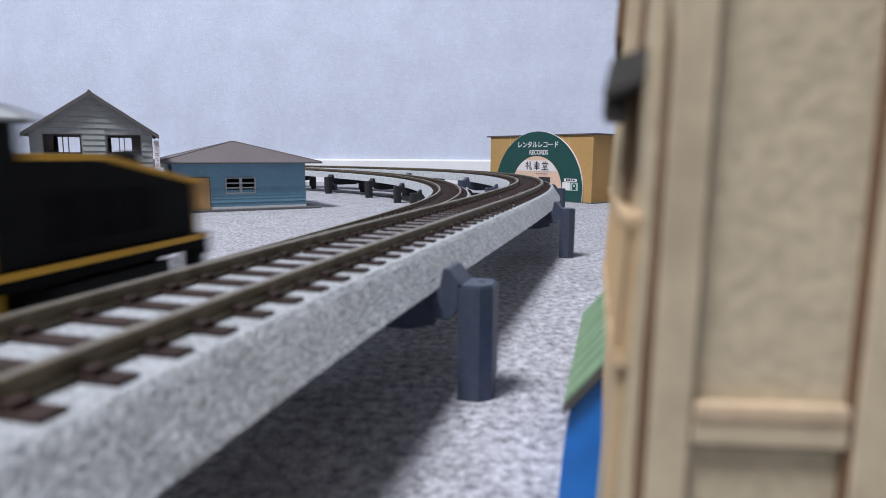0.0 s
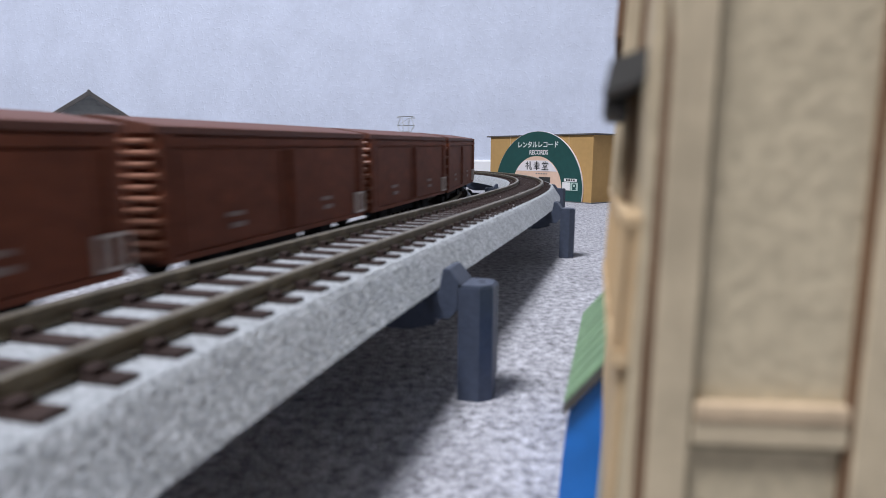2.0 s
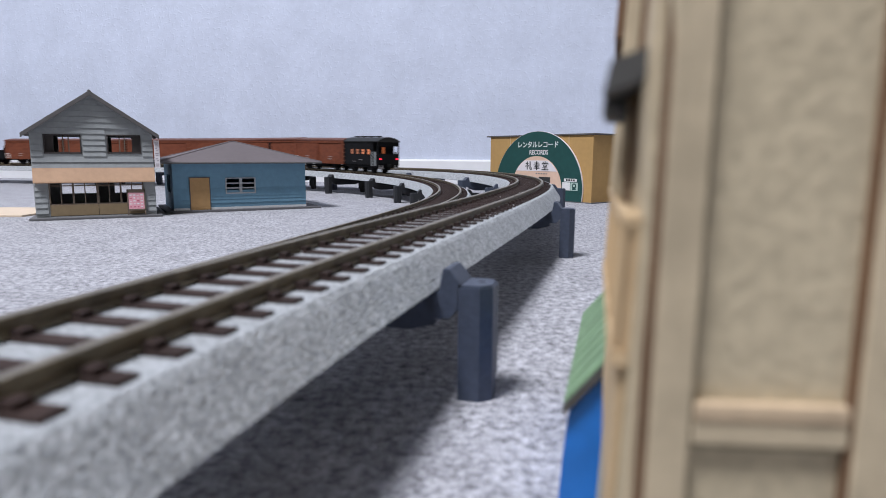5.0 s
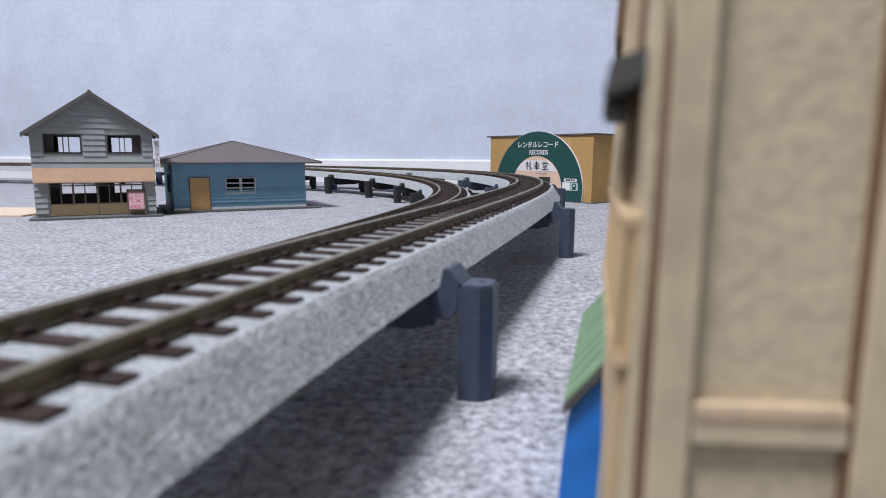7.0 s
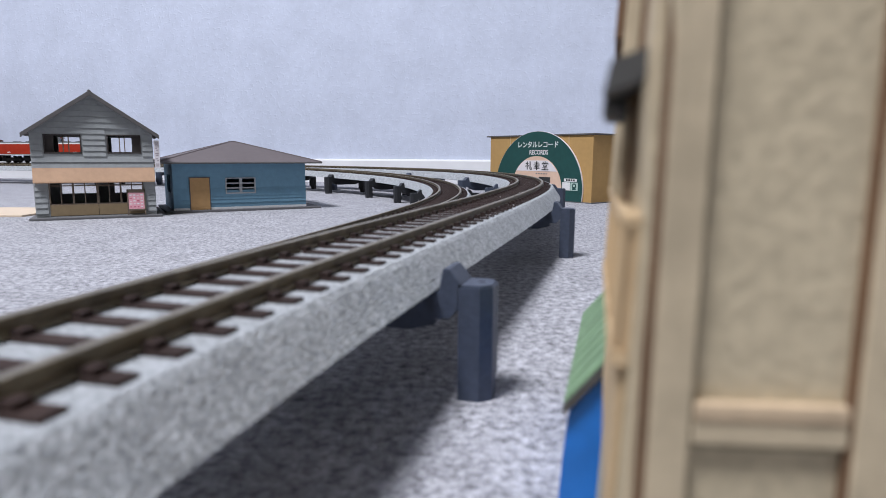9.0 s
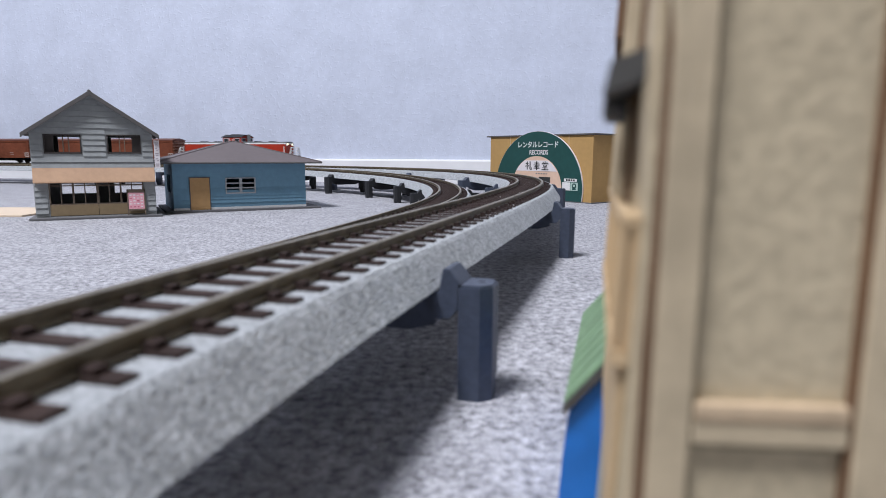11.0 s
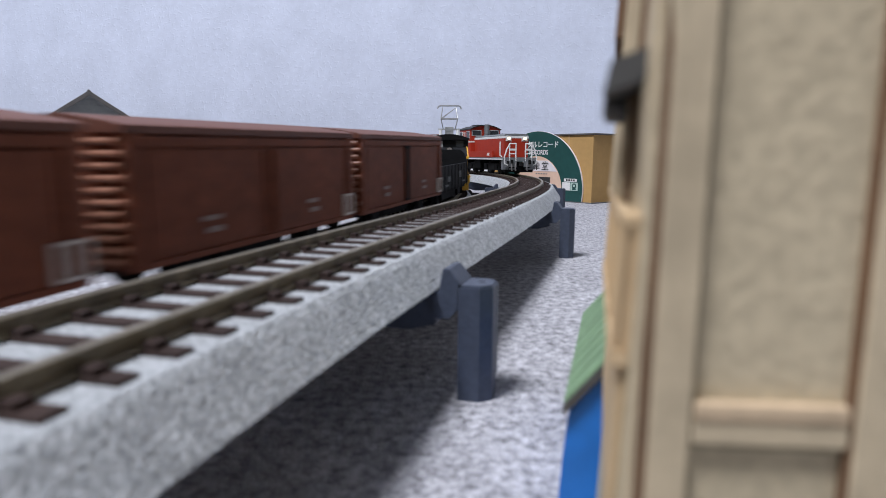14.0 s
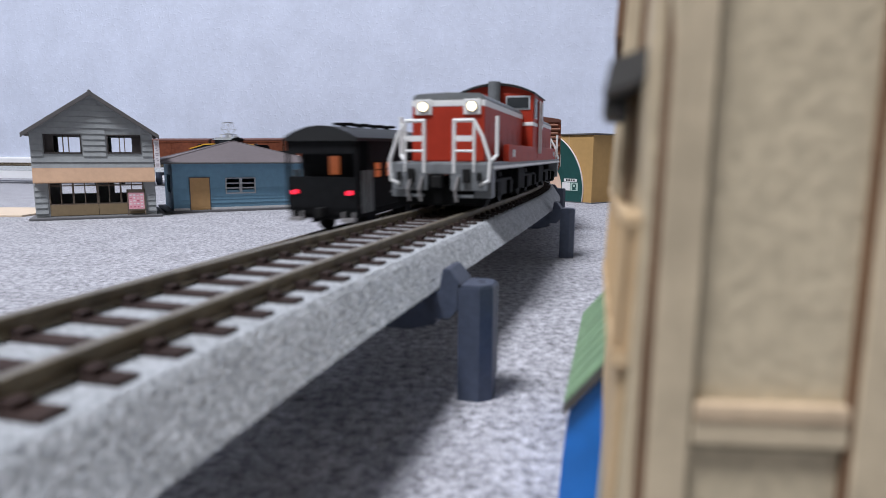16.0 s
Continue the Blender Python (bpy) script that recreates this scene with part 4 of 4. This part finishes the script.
    for sx in (-1, 1):
        x0, x1 = sorted((sx * (hw - .3), sx * (hw + .15)))
        part("door", boxes((x0, x1, -2.6, 5.0, 13, 30.8)), YELLOW, cab, "yellow-edged cab door")
        part("door_leaf", boxes((x0, x1 + .12 if sx > 0 else x1, .6, 1.8, 13.4, 31.6)), BLACK, cab)
        for y0, y1 in ((-11, -3),):
            part("side_window", boxes((x0, x1 + .05, y0, y1, 31.8, 36.4)), GLASS, cab)
        part("door_window", boxes((x0, x1 + .2, -.2, 3.8, 31.6, 36.2)), GLASS, cab)
    for sy in (-1, 1):
        y0, y1 = sorted((sy * 13.8, sy * 14.3))
        # pane in the pale frame grey: a reflection put into its colour
        part("end_window", boxes((-11.0, -4.6, y0, y1, 31.0, 36.2)), FRAMEGLINT, cab, "window with its reflection painted pale grey")
        part("end_window", boxes((5.2, 10.4, y0, y1, 31.8, 36.2)), GLASS, cab)
    # pantograph: base frame on insulators, two bent arms a side, a bowed collector
    p = part("pantograph", boxes((-8, 8, -8.4, -7.2, 44.4, 45.2), (-8, 8, 7.2, 8.4, 44.4, 45.2), (-6.8, -5.9, -8, 8, 44.3, 45.1), (5.9, 6.8, -8, 8, 44.3, 45.1)), WIRE, w, "grey metal pantograph, raised")
    for x in (-6.4, 6.4):
        for y in (-7.4, 7.4):
            part("insulator", rod(bmesh.new(), [(x, y, 39.4), (x, y, 44.4)], 1.25, 10), WHITEPAINT, p)
    part("spring_box", boxes((-3.2, 3.2, -3, 3, 40.4, 46.6), bevel=.3), WIRE, p)
    for sx in (-1, 1):
        bm = bmesh.new()
        for sy in (-1, 1):
            rod(bm, [(sx * 4.6, sy * 2.0, 45.4), (sx * 6.2, sy * 7.4, 52.6), (sx * 5.0, sy * 2.2, 60.8)], .36, 6)
        part("arm", bm, WIRE, p)
    bm = bmesh.new()
    for sy in (-1, 1):
        rod(bm, [(-6.2, sy * 7.4, 52.6), (6.2, sy * 7.4, 52.6)], .36, 6)
        rod(bm, [(-6.2, sy * 7.4, 52.6), (5, sy * 2.2, 60.8)], .22, 6)
    part("cross_tube", bm, WIRE, p)
    for y in (-2.2, 2.2):
        bm = bmesh.new()
        rod(bm, [(-8.8, y, 60.0), (-8.3, y, 61.4), (-7.0, y, 62.2), (7.0, y, 62.2), (8.3, y, 61.4), (8.8, y, 60.0)], .45, 6)
        part("contact_strip", bm, WIRE, p)
    part("roof_walk", boxes((-3, 3, -14.5, -9.5, 40.4, 42.4), (-12, -9, -12, 12, 38.4, 40.6)), WIRE, roof)
    for y in (-33, 33):
        b = part("bogie", boxes((-12.4, -11.0, y - 15, y + 15, 4.6, 8.4), (11.0, 12.4, y - 15, y + 15, 4.6, 8.4), (-11, 11, y - 2, y + 2, 5, 9.6), bevel=.4), BOGIE, w)
        for o in (-10, 10):
            wheelset(b, y + o, 5.8)
    # built a little over scale, the rear hood shorter than the front one
    for ob in w.children_recursive:
        for v in ob.data.vertices:
            y = v.co.y if v.co.y > -0.014 else -0.014 + (v.co.y + 0.014) * 0.86
            v.co = Vector((v.co.x * 1.04, y * 1.07, v.co.z * 1.035))
    return w


def caboose():
    w = thing("brake_van", Matrix(), "black brake van with lit orange windows and red tail lamps", "brake van", "electric train")
    L, hw, zb, zt = 41.0, 14.4, 9.4, 36.4
    body = part("body", boxes((-hw, hw, -L + 12, L - 3, zb, zt), bevel=.3), BLACK, w)
    bm = bmesh.new()
    prism(bm, [(-hw - 1, zt - .2)] + arch(-hw - 1, hw + 1, zt + 1.0, zt + 5.6) + [(hw + 1, zt - .2)], "y", -L - 1, L - 1)
    roof = part("roof", bm, DARKROOF, w, "dark grey bowed roof")
    for y in (-20, -4, 12, 27):
        v = bmesh.new()
        rod(v, [(0, y, zt + 5.2), (0, y, zt + 6.2)], 1.6, 12)
        rod(v, [(0, y, zt + 6.2), (0, y, zt + 7.2)], 4.4, 16)
        part("roof_vent", v, BLACKFRAME, roof)
    for sx in (-1, 1):
        x0, x1 = sorted((sx * (hw - .3), sx * (hw + .25)))
        for k in range(4):
            y = -20.5 + k * 12.6
            f = part("window", boxes((x0, x1, y - 3.6, y + 3.6, 21.2, 28.4)), BLACKFRAME, body)
            out = (x0, x1 + .15) if sx > 0 else (x0 - .15, x1)
            part("lit_pane", boxes((*out, y - 2.7, y + 2.7, 21.9, 27.6)), LITWIN if k < 2 else DIMLIT, f, "window lit from within")
            part("glazing_bar", boxes((*(v + sx * .1 for v in out), y - 2.7, y + 2.7, 24.6, 25.0)), BLACKFRAME, f)
        for a, b, c, d in ((-6, 2, 14.5, 15.4), (10, 16, 12.5, 13.3)):
            part("lettering", boxes((x0, x1, a, b, c, d)), PLATE, body)
        x0, x1 = sorted((sx * (hw - .5), sx * (hw + .6)))
        for y in (-L + 6.8, -L + 13.0):
            part("door_rail", boxes((sx * (hw + .3) - .2, sx * (hw + .3) + .2, y - 2.1, y + 2.1, 8.4, 25.0), bevel=.2), GATE, w, "pale grey platform gate leaf")
        part("end_pillar", boxes((x0, x1 - .2, -L, -L + 1.6, zb, zt)), BLACK, w)
        part("end_pillar", boxes((x0, x1 - .2, -L + 11, -L + 12.4, zb, zt)), BLACK, w)
    part("platform", boxes((-hw, hw, -L, -L + 12, zb - 1, zb + 1.4)), BLACKFRAME, w)
    part("end_panel", boxes((-hw, hw, -L, -L + 1.2, zb, 22.6)), BLACK, w)
    part("end_lintel", boxes((-hw, hw, -L, -L + 1.2, 31.4, zt)), BLACK, w)
    part("end_door", boxes((-6, 6, -L + 11.4, -L + 12.1, zb, zt - 1)), BLACK, w)
    part("lit_pane", boxes((-2.1, 2.1, -L + 11.0, -L + 11.5, 23, 30.4)), DIMWIN, w, "door window lit from within")
    for sx in (-1, 1):
        part("tail_lamp", boxes((sx * 11.6 - 1.1, sx * 11.6 + 1.1, -L - .7, -L + .2, 15.9, 17.5), bevel=.3), TAIL, w, "glowing red tail lamp")
        part("buffer_step", boxes((sx * 11 - 3, sx * 11 + 3, -L - 1.6, -L + .4, 5.6, 7.0), (sx * 11 - 2.6, sx * 11 - 1.8, -L - .8, -L, 6, 9.4), (sx * 11 + 1.8, sx * 11 + 2.6, -L - .8, -L, 6, 9.4)), PLATE, w)
    part("underframe", boxes((-13, 13, -L + .5, L - 3, 6.4, zb)), BLACKFRAME, w)
    coupling(w, -L, -L - 3.6)
    coupling(w, L - 3, L + 1.4)
    for y in (-22, 22):
        wheelset(w, y, 5.4)
        for sx in (-1, 1):
            part("axle_guard", boxes((min(sx * 11, sx * 12.6), max(sx * 11, sx * 12.6), y - 5, y + 5, 3.0, 8.6), bevel=.4), BLACKFRAME, w)
    return w


def diesel_loco():
    w = thing("diesel_locomotive", Matrix(), "vermilion and white centre-cab diesel locomotive with lit headlamps", "locomotive", "diesel train")
    L, hw = 101.0, 16.0
    part("walkway", boxes((-hw, hw, -L, L, 12.6, 15.0), bevel=.3), COUPLER, w, "grey walkway frame")
    for sx in (-1, 1):
        x0, x1 = sorted((sx * (hw - .2), sx * (hw + .4)))
        part("side_skirt", boxes((sx * 15.2 - 1.0, sx * 15.2 + 1.0, -L + 26, L - 26, 14.8, 21.0), bevel=.25), RED, w)
        part("sill_line", boxes((x0, x1 + .1 if sx > 0 else x1, -L + 1, L - 1, 13.0, 13.9)), WHITEPAINT, w, "white sill line")
        for y in (-66, 66):
            part("number_bar", boxes((x0 - .1, x1 + .15, y - 2.4, y - .6, 16.6, 19.2), (x0 - .1, x1 + .15, y + .6, y + 2.4, 16.6, 19.2)), WHITEPAINT, w)
    hood_w = 11.6
    for sy in (-1, 1):
        a, b = 17.0, L - 8.5
        y0, y1 = sorted((sy * a, sy * b))
        hood = part("hood", boxes((-hood_w, hood_w, y0, y1, 15, 34.4), bevel=.5), RED, w, "vermilion hood")
        part("white_band", boxes((-hood_w - .12, hood_w + .12, y0 - .12, y1 + .12, 32.9, 34.9), bevel=.2), WHITEPAINT, hood, "white band")
        bm = bmesh.new()
        prism(bm, [(-hood_w, 34.9), (-hood_w + .4, 36.1), (-hood_w + 1.6, 37.0), (0, 37.4), (hood_w - 1.6, 37.0), (hood_w - .4, 36.1), (hood_w, 34.9)], "y", y0, y1, bevel=.3)
        part("hood_top", bm, MIDGREY, hood, "grey hood top")
        for k in range(6):
            ya, yb = sorted((sy * (a + 6 + k * 11), sy * (a + 14 + k * 11)))
            for sx in (-1, 1):
                x0, x1 = sorted((sx * hood_w, sx * (hood_w + .07)))
                part("louvre", boxes((x0, x1, ya, yb, 17, 27.5)), RED, hood)
        for k in range(2):
            rod_y = sy * (a + 20 + 26 * k)
            bm = bmesh.new()
            rod(bm, [(0, rod_y, 36.8), (0, rod_y, 38.0)], 6.4, 20)
            part("fan", bm, DARKROOF, hood)
        for sx in (-1, 1):
            lp = part("headlamp_plate", boxes((sx * 7.7 - 2.7, sx * 7.7 + 2.7, *sorted((sy * (b - .5), sy * (b + .55))), 30.2, 35.2), bevel=.25), WHITEPAINT, hood, "white headlamp surround")
            part("lamp_rim", rod(bmesh.new(), [(sx * 7.7, sy * (b + .5), 32.8), (sx * 7.7, sy * (b + .95), 32.8)], 1.85, 20), PLATE, lp)
            part("headlamp", rod(bmesh.new(), [(sx * 7.7, sy * (b + .9), 32.8), (sx * 7.7, sy * (b + 1.15), 32.8)], 1.45, 20), HEADLAMP if sy > 0 else GLASS, lp, "round headlamp" + (", lit" if sy > 0 else ""))
            bm = bmesh.new()
            ye = sy * (L + 1.0)
            # white platform rails either side of the front
            rod(bm, [(sx * 4.6, ye, 12), (sx * 4.6, ye, 27.8), (sx * 10.4, ye, 27.8), (sx * 13.0, ye, 23), (sx * 15.4, ye, 15.5), (sx * 15.0, ye, 9.6), (sx * 12.4, ye, 8.4)], .58, 8)
            rod(bm, [(sx * 10.6, ye, 27.4), (sx * 10.6, ye, 12)], .5, 8)
            rod(bm, [(sx * 4.6, ye, 22.2), (sx * 10.6, ye, 22.2)], .5, 8)
            rod(bm, [(sx * 4.6, ye, 18.4), (sx * 10.6, ye, 18.4)], .4, 8)
            part("platform_rail", bm, WHITEPAINT, w, "white platform hand rail")
            part("rail_plate", boxes((sx * 7.6 - 2.2, sx * 7.6 + 2.2, ye - .5, ye + .5, 21.4, 23.2)), WHITEPAINT, w)
            bm = bmesh.new()
            rod(bm, [(sx * 14.2, sy * (L - 8), 15.6), (sx * 15.4, sy * (L - 9), 17.2), (sx * 15.4, sy * (L - 9), 29.4)], .6, 8)
            part("corner_rail", bm, WHITEPAINT, w, "white corner hand rail")
            for k in (0, 1):
                part("front_step_bar", boxes((sx * 7.6 - 3.0, sx * 7.6 + 3.0, *sorted((sy * (L + .4), sy * (L + 1.3))), 4.6 + k * 3, 5.4 + k * 3)), COUPLER, w)
            part("step_ladder", boxes((sx * 13 - 2.6, sx * 13 + 2.6, *sorted((sy * (L - 6), sy * (L - 1))), 4.4, 12.6), bevel=.3), COUPLER, w)
        ya, yb = sorted((sy * (L - .6), sy * (L + 1.4)))
        part("buffer_beam", boxes((-hw + .5, hw - .5, ya, yb, 11.4, 14.6), (-14.6, -3.6, ya, yb, 6.6, 11.5), (3.6, 14.6, ya, yb, 6.6, 11.5), bevel=.3), COUPLER, w, "grey buffer beam")
        ya, yb = sorted((sy * (L + 1.2), sy * (L + 2.4)))
        part("beam_fitting", boxes((-9.6, -7.4, ya, yb, 9, 13), (7.4, 9.6, ya, yb, 9, 13), (-13, -11.6, ya, yb, 9.6, 12), (11.6, 13, ya, yb, 9.6, 12), bevel=.2), BOGIE, w)
        bm = bmesh.new()
        for x in (-6, 5.0, 8.6):
            rod(bm, [(x, sy * (L + 1.8), 10.4), (x + .6, sy * (L + 2.8), 6.8), (x + .2, sy * (L + 2.4), 3.6)], .5, 6)
        part("brake_hose", bm, PLATE, w)
        bm = bmesh.new()
        prism(bm, [(-13.5, 2.0), (13.5, 2.0), (14.5, 7.8), (-14.5, 7.8)], "y", *sorted((sy * (L - 8), sy * (L - 1.5))), bevel=.5)
        part("rail_guard", bm, BLACKFRAME, w)
        coupling(w, sy * (L + 1), sy * (L + 4.6))
    cab = part("cab", boxes((-hw, hw, -16.8, 16.8, 15, 45.0), bevel=.8), RED, w, "vermilion cab")
    part("cab_band", boxes((-hw - .12, hw + .12, -17.0, 17.0, 30.2, 31.8), bevel=.2), WHITEPAINT, cab, "white band")
    bm = bmesh.new()
    prism(bm, arch(-hw + .1, hw - .1, 44.3, 47.9) + [(hw - .1, 43.4), (-hw + .1, 43.4)], "y", -16.7, 16.7)
    part("cab_gable", bm, RED, cab)
    bm = bmesh.new()
    prism(bm, arch(-hw - .6, hw + .6, 44.6, 49.0) + arch(-hw - .6, hw + .6, 43.8, 47.95)[::-1], "y", -18.2, 18.2)
    roof = part("cab_roof", bm, DARKROOF, w, "dark grey cab roof")
    part("roof_hatch", boxes((-6, 6, -8, 8, 48.2, 49.5), bevel=.4), DARKROOF, roof)
    for sy in (-1, 1):
        y0, y1 = sorted((sy * 16.6, sy * 17.1))
        for sx in (-1, 1):
            f = part("cab_window", boxes((sx * 9.4 - 5.2, sx * 9.4 + 5.2, y0, y1, 37.2, 43.4), bevel=.2), FRAMEGLINT, cab)
            y2, y3 = sorted((sy * 16.8, sy * 17.3))
            part("pane", boxes((sx * 9.4 - 4.4, sx * 9.4 + 4.4, y2, y3, 38.0, 42.6)), GLASS, f)
        bm = bmesh.new()
        rod(bm, [(0, sy * 20.5, 34), (0, sy * 20.5, 49.2)], 2.6, 14)
        part("exhaust", bm, COUPLER, w, "grey exhaust stack")
    for sx in (-1, 1):
        x0, x1 = sorted((sx * (hw - .2), sx * (hw + .3)))
        for y in (-10, 10):
            f = part("side_window", boxes((x0, x1, y - 4.6, y + 4.6, 33.6, 42.4), bevel=.1), FRAMEGLINT, cab)
            part("pane", boxes((x0, x1 + .1 if sx > 0 else x1, y - 3.8, y + 3.8, 34.4, 41.6)) if sx > 0 else boxes((x0 - .1, x1, y - 3.8, y + 3.8, 34.4, 41.6)), GLASS, f)
        bm = bmesh.new()
        rod(bm, [(sx * (hw + .9), 3, 18), (sx * (hw + .9), 3, 42)], .45, 6)
        rod(bm, [(sx * (hw + .9), -3, 18), (sx * (hw + .9), -3, 42)], .45, 6)
        part("door_rail", bm, WHITEPAINT, w, "white door rail")
        part("cab_door", boxes((x0, x1 + .05, -2.4, 2.4, 15.4, 43)), RED, cab)
    for y in (-66, 0, 66):
        b = part("bogie", boxes((-12.6, 12.6, y - 20, y + 20, 3.2, 9.2), bevel=1.0), BOGIE, w)
        for sx in (-1, 1):
            x0, x1 = sorted((sx * 12.4, sx * 13.8))
            for o in (-12, 12):
                part("axle_box", boxes((x0, x1, y + o - 3, y + o + 3, 3.6, 8.4), bevel=.4), BLACKFRAME, b)
        for o in (-12, 12):
            wheelset(b, y + o, 5.6)
    for y in (-31.5, 31.5):
        part("fuel_tank", boxes((-14, 14, y - 8.5, y + 8.5, 4, 12.4), bevel=1.0), BLACKFRAME, w)
    # everything above the walkway is built to a slightly lower loading gauge
    for ob in w.children_recursive:
        for v in ob.data.vertices:
            if v.co.z > 0.015:
                v.co.z = 0.015 + (v.co.z - 0.015) * 0.935
    return w


# ---- trains: offsets in gauges from the train's head ----
def electric_train():
    made = [(electric_loco(), 3.22), (gondola(), 10.38)]
    head = 13.3         # the front end of the first covered wagon
    ajar = covered_wagon(6.86 * G, "red-brown covered wagon with its door standing ajar", "electric train", gap=True)
    shut = covered_wagon(6.86 * G, "red-brown covered goods wagon with ribbed ends", "electric train")
    made += [(ajar, head + 3.43), (shut, head + 3.43 + 6.86)]
    for k in range(2, 6):
        made.append((copy_thing(ajar if k == 4 else shut, Matrix()), head + 3.43 + 6.86 * k))
    made.append((caboose(), head + 6.86 * 6 + 2.75))
    return made


def diesel_train():
    made = [(diesel_loco(), 6.2)]
    plain = covered_wagon(8.4 * G, "long red-brown covered goods wagon", "diesel train")
    made.append((plain, 12.65 + 4.2))
    for k in range(1, 7):
        made.append((copy_thing(plain, Matrix()), 12.65 + 4.2 + 8.4 * k))
    return made


def glide(table, t):
    """Smooth distance at time t through the (time, distance) rows."""
    ts, ds = np.array([r[0] for r in table]), np.array([r[1] for r in table])
    sl = np.gradient(ds, ts)
    seg = np.diff(ds) / np.diff(ts)
    sl[0], sl[-1] = seg[0], seg[-1]
    i = int(np.clip(np.searchsorted(ts, t) - 1, 0, len(ts) - 2))
    h = ts[i + 1] - ts[i]
    u = (t - ts[i]) / h
    return float((2 * u ** 3 - 3 * u ** 2 + 1) * ds[i] + (u ** 3 - 2 * u ** 2 + u) * h * sl[i] + (3 * u ** 2 - 2 * u ** 3) * ds[i + 1] + (u ** 3 - u ** 2) * h * sl[i + 1])


def pose_on(s, inner, base, flip=False):
    """Pose of a vehicle whose two axles stand on the line at s plus and minus base (gauges)."""
    a, b = on_line(s - base, 0, inner), on_line(s + base, 0, inner)
    dx, dy, dz = b[0] - a[0], b[1] - a[1], b[2] - a[2]
    h = math.degrees(math.atan2(-dx, dy))
    tilt = math.degrees(math.atan2(dz, math.hypot(dx, dy)))
    c = [(p + q) / 2 for p, q in zip(a, b)]
    return mm(*c[:3], 0, 0, h) @ pose(0, 0, 0, tilt) @ (pose(0, 0, 0, 0, 0, 180) if flip else Matrix())


ELECTRIC = electric_train()
DIESEL = diesel_train()
# head of the electric train along the line, and head of the diesel train coming the other way
ELECTRIC_RUN = [(0.0, 6.25), (0.5, 16.4), (0.7, 20.35), (1.0, 26.95), (1.5, 36.6), (2.0, 46.12), (3.0, 65.75), (4.2, 89.5), (5.2, 110.7), (6.7, 149.0), (8.5, 190.0), (10.5, 229.7),
                (12.4, LOOP - .85), (12.8, LOOP + 7.4), (13.2, LOOP + 15.75), (14.5, LOOP + 41.75), (15.2, LOOP + 55.72), (15.5, LOOP + 61.57), (15.8, LOOP + 67.57), (16.0, LOOP + 71.62)]
DIESEL_RUN = [(0.0, 182.5), (8.0, 97.0), (9.2, 83.6), (12.5, 47.69), (14.5, 26.6), (15.5, 15.45), (16.0, 9.55)]


def motions():
    for vehicle, back in ELECTRIC:
        rows = []
        for k in range(161):
            t = k / 10
            rows.append((t, pose_on(glide(ELECTRIC_RUN, t) - back, True, 2.0)))
        walk(vehicle, rows)
    for vehicle, back in DIESEL:
        rows = []
        for k in range(161):
            t = k / 10
            rows.append((t, pose_on(glide(DIESEL_RUN, t) + back, False, 3.6 if back < 7 else 2.6, flip=True)))
        walk(vehicle, rows)


motions()
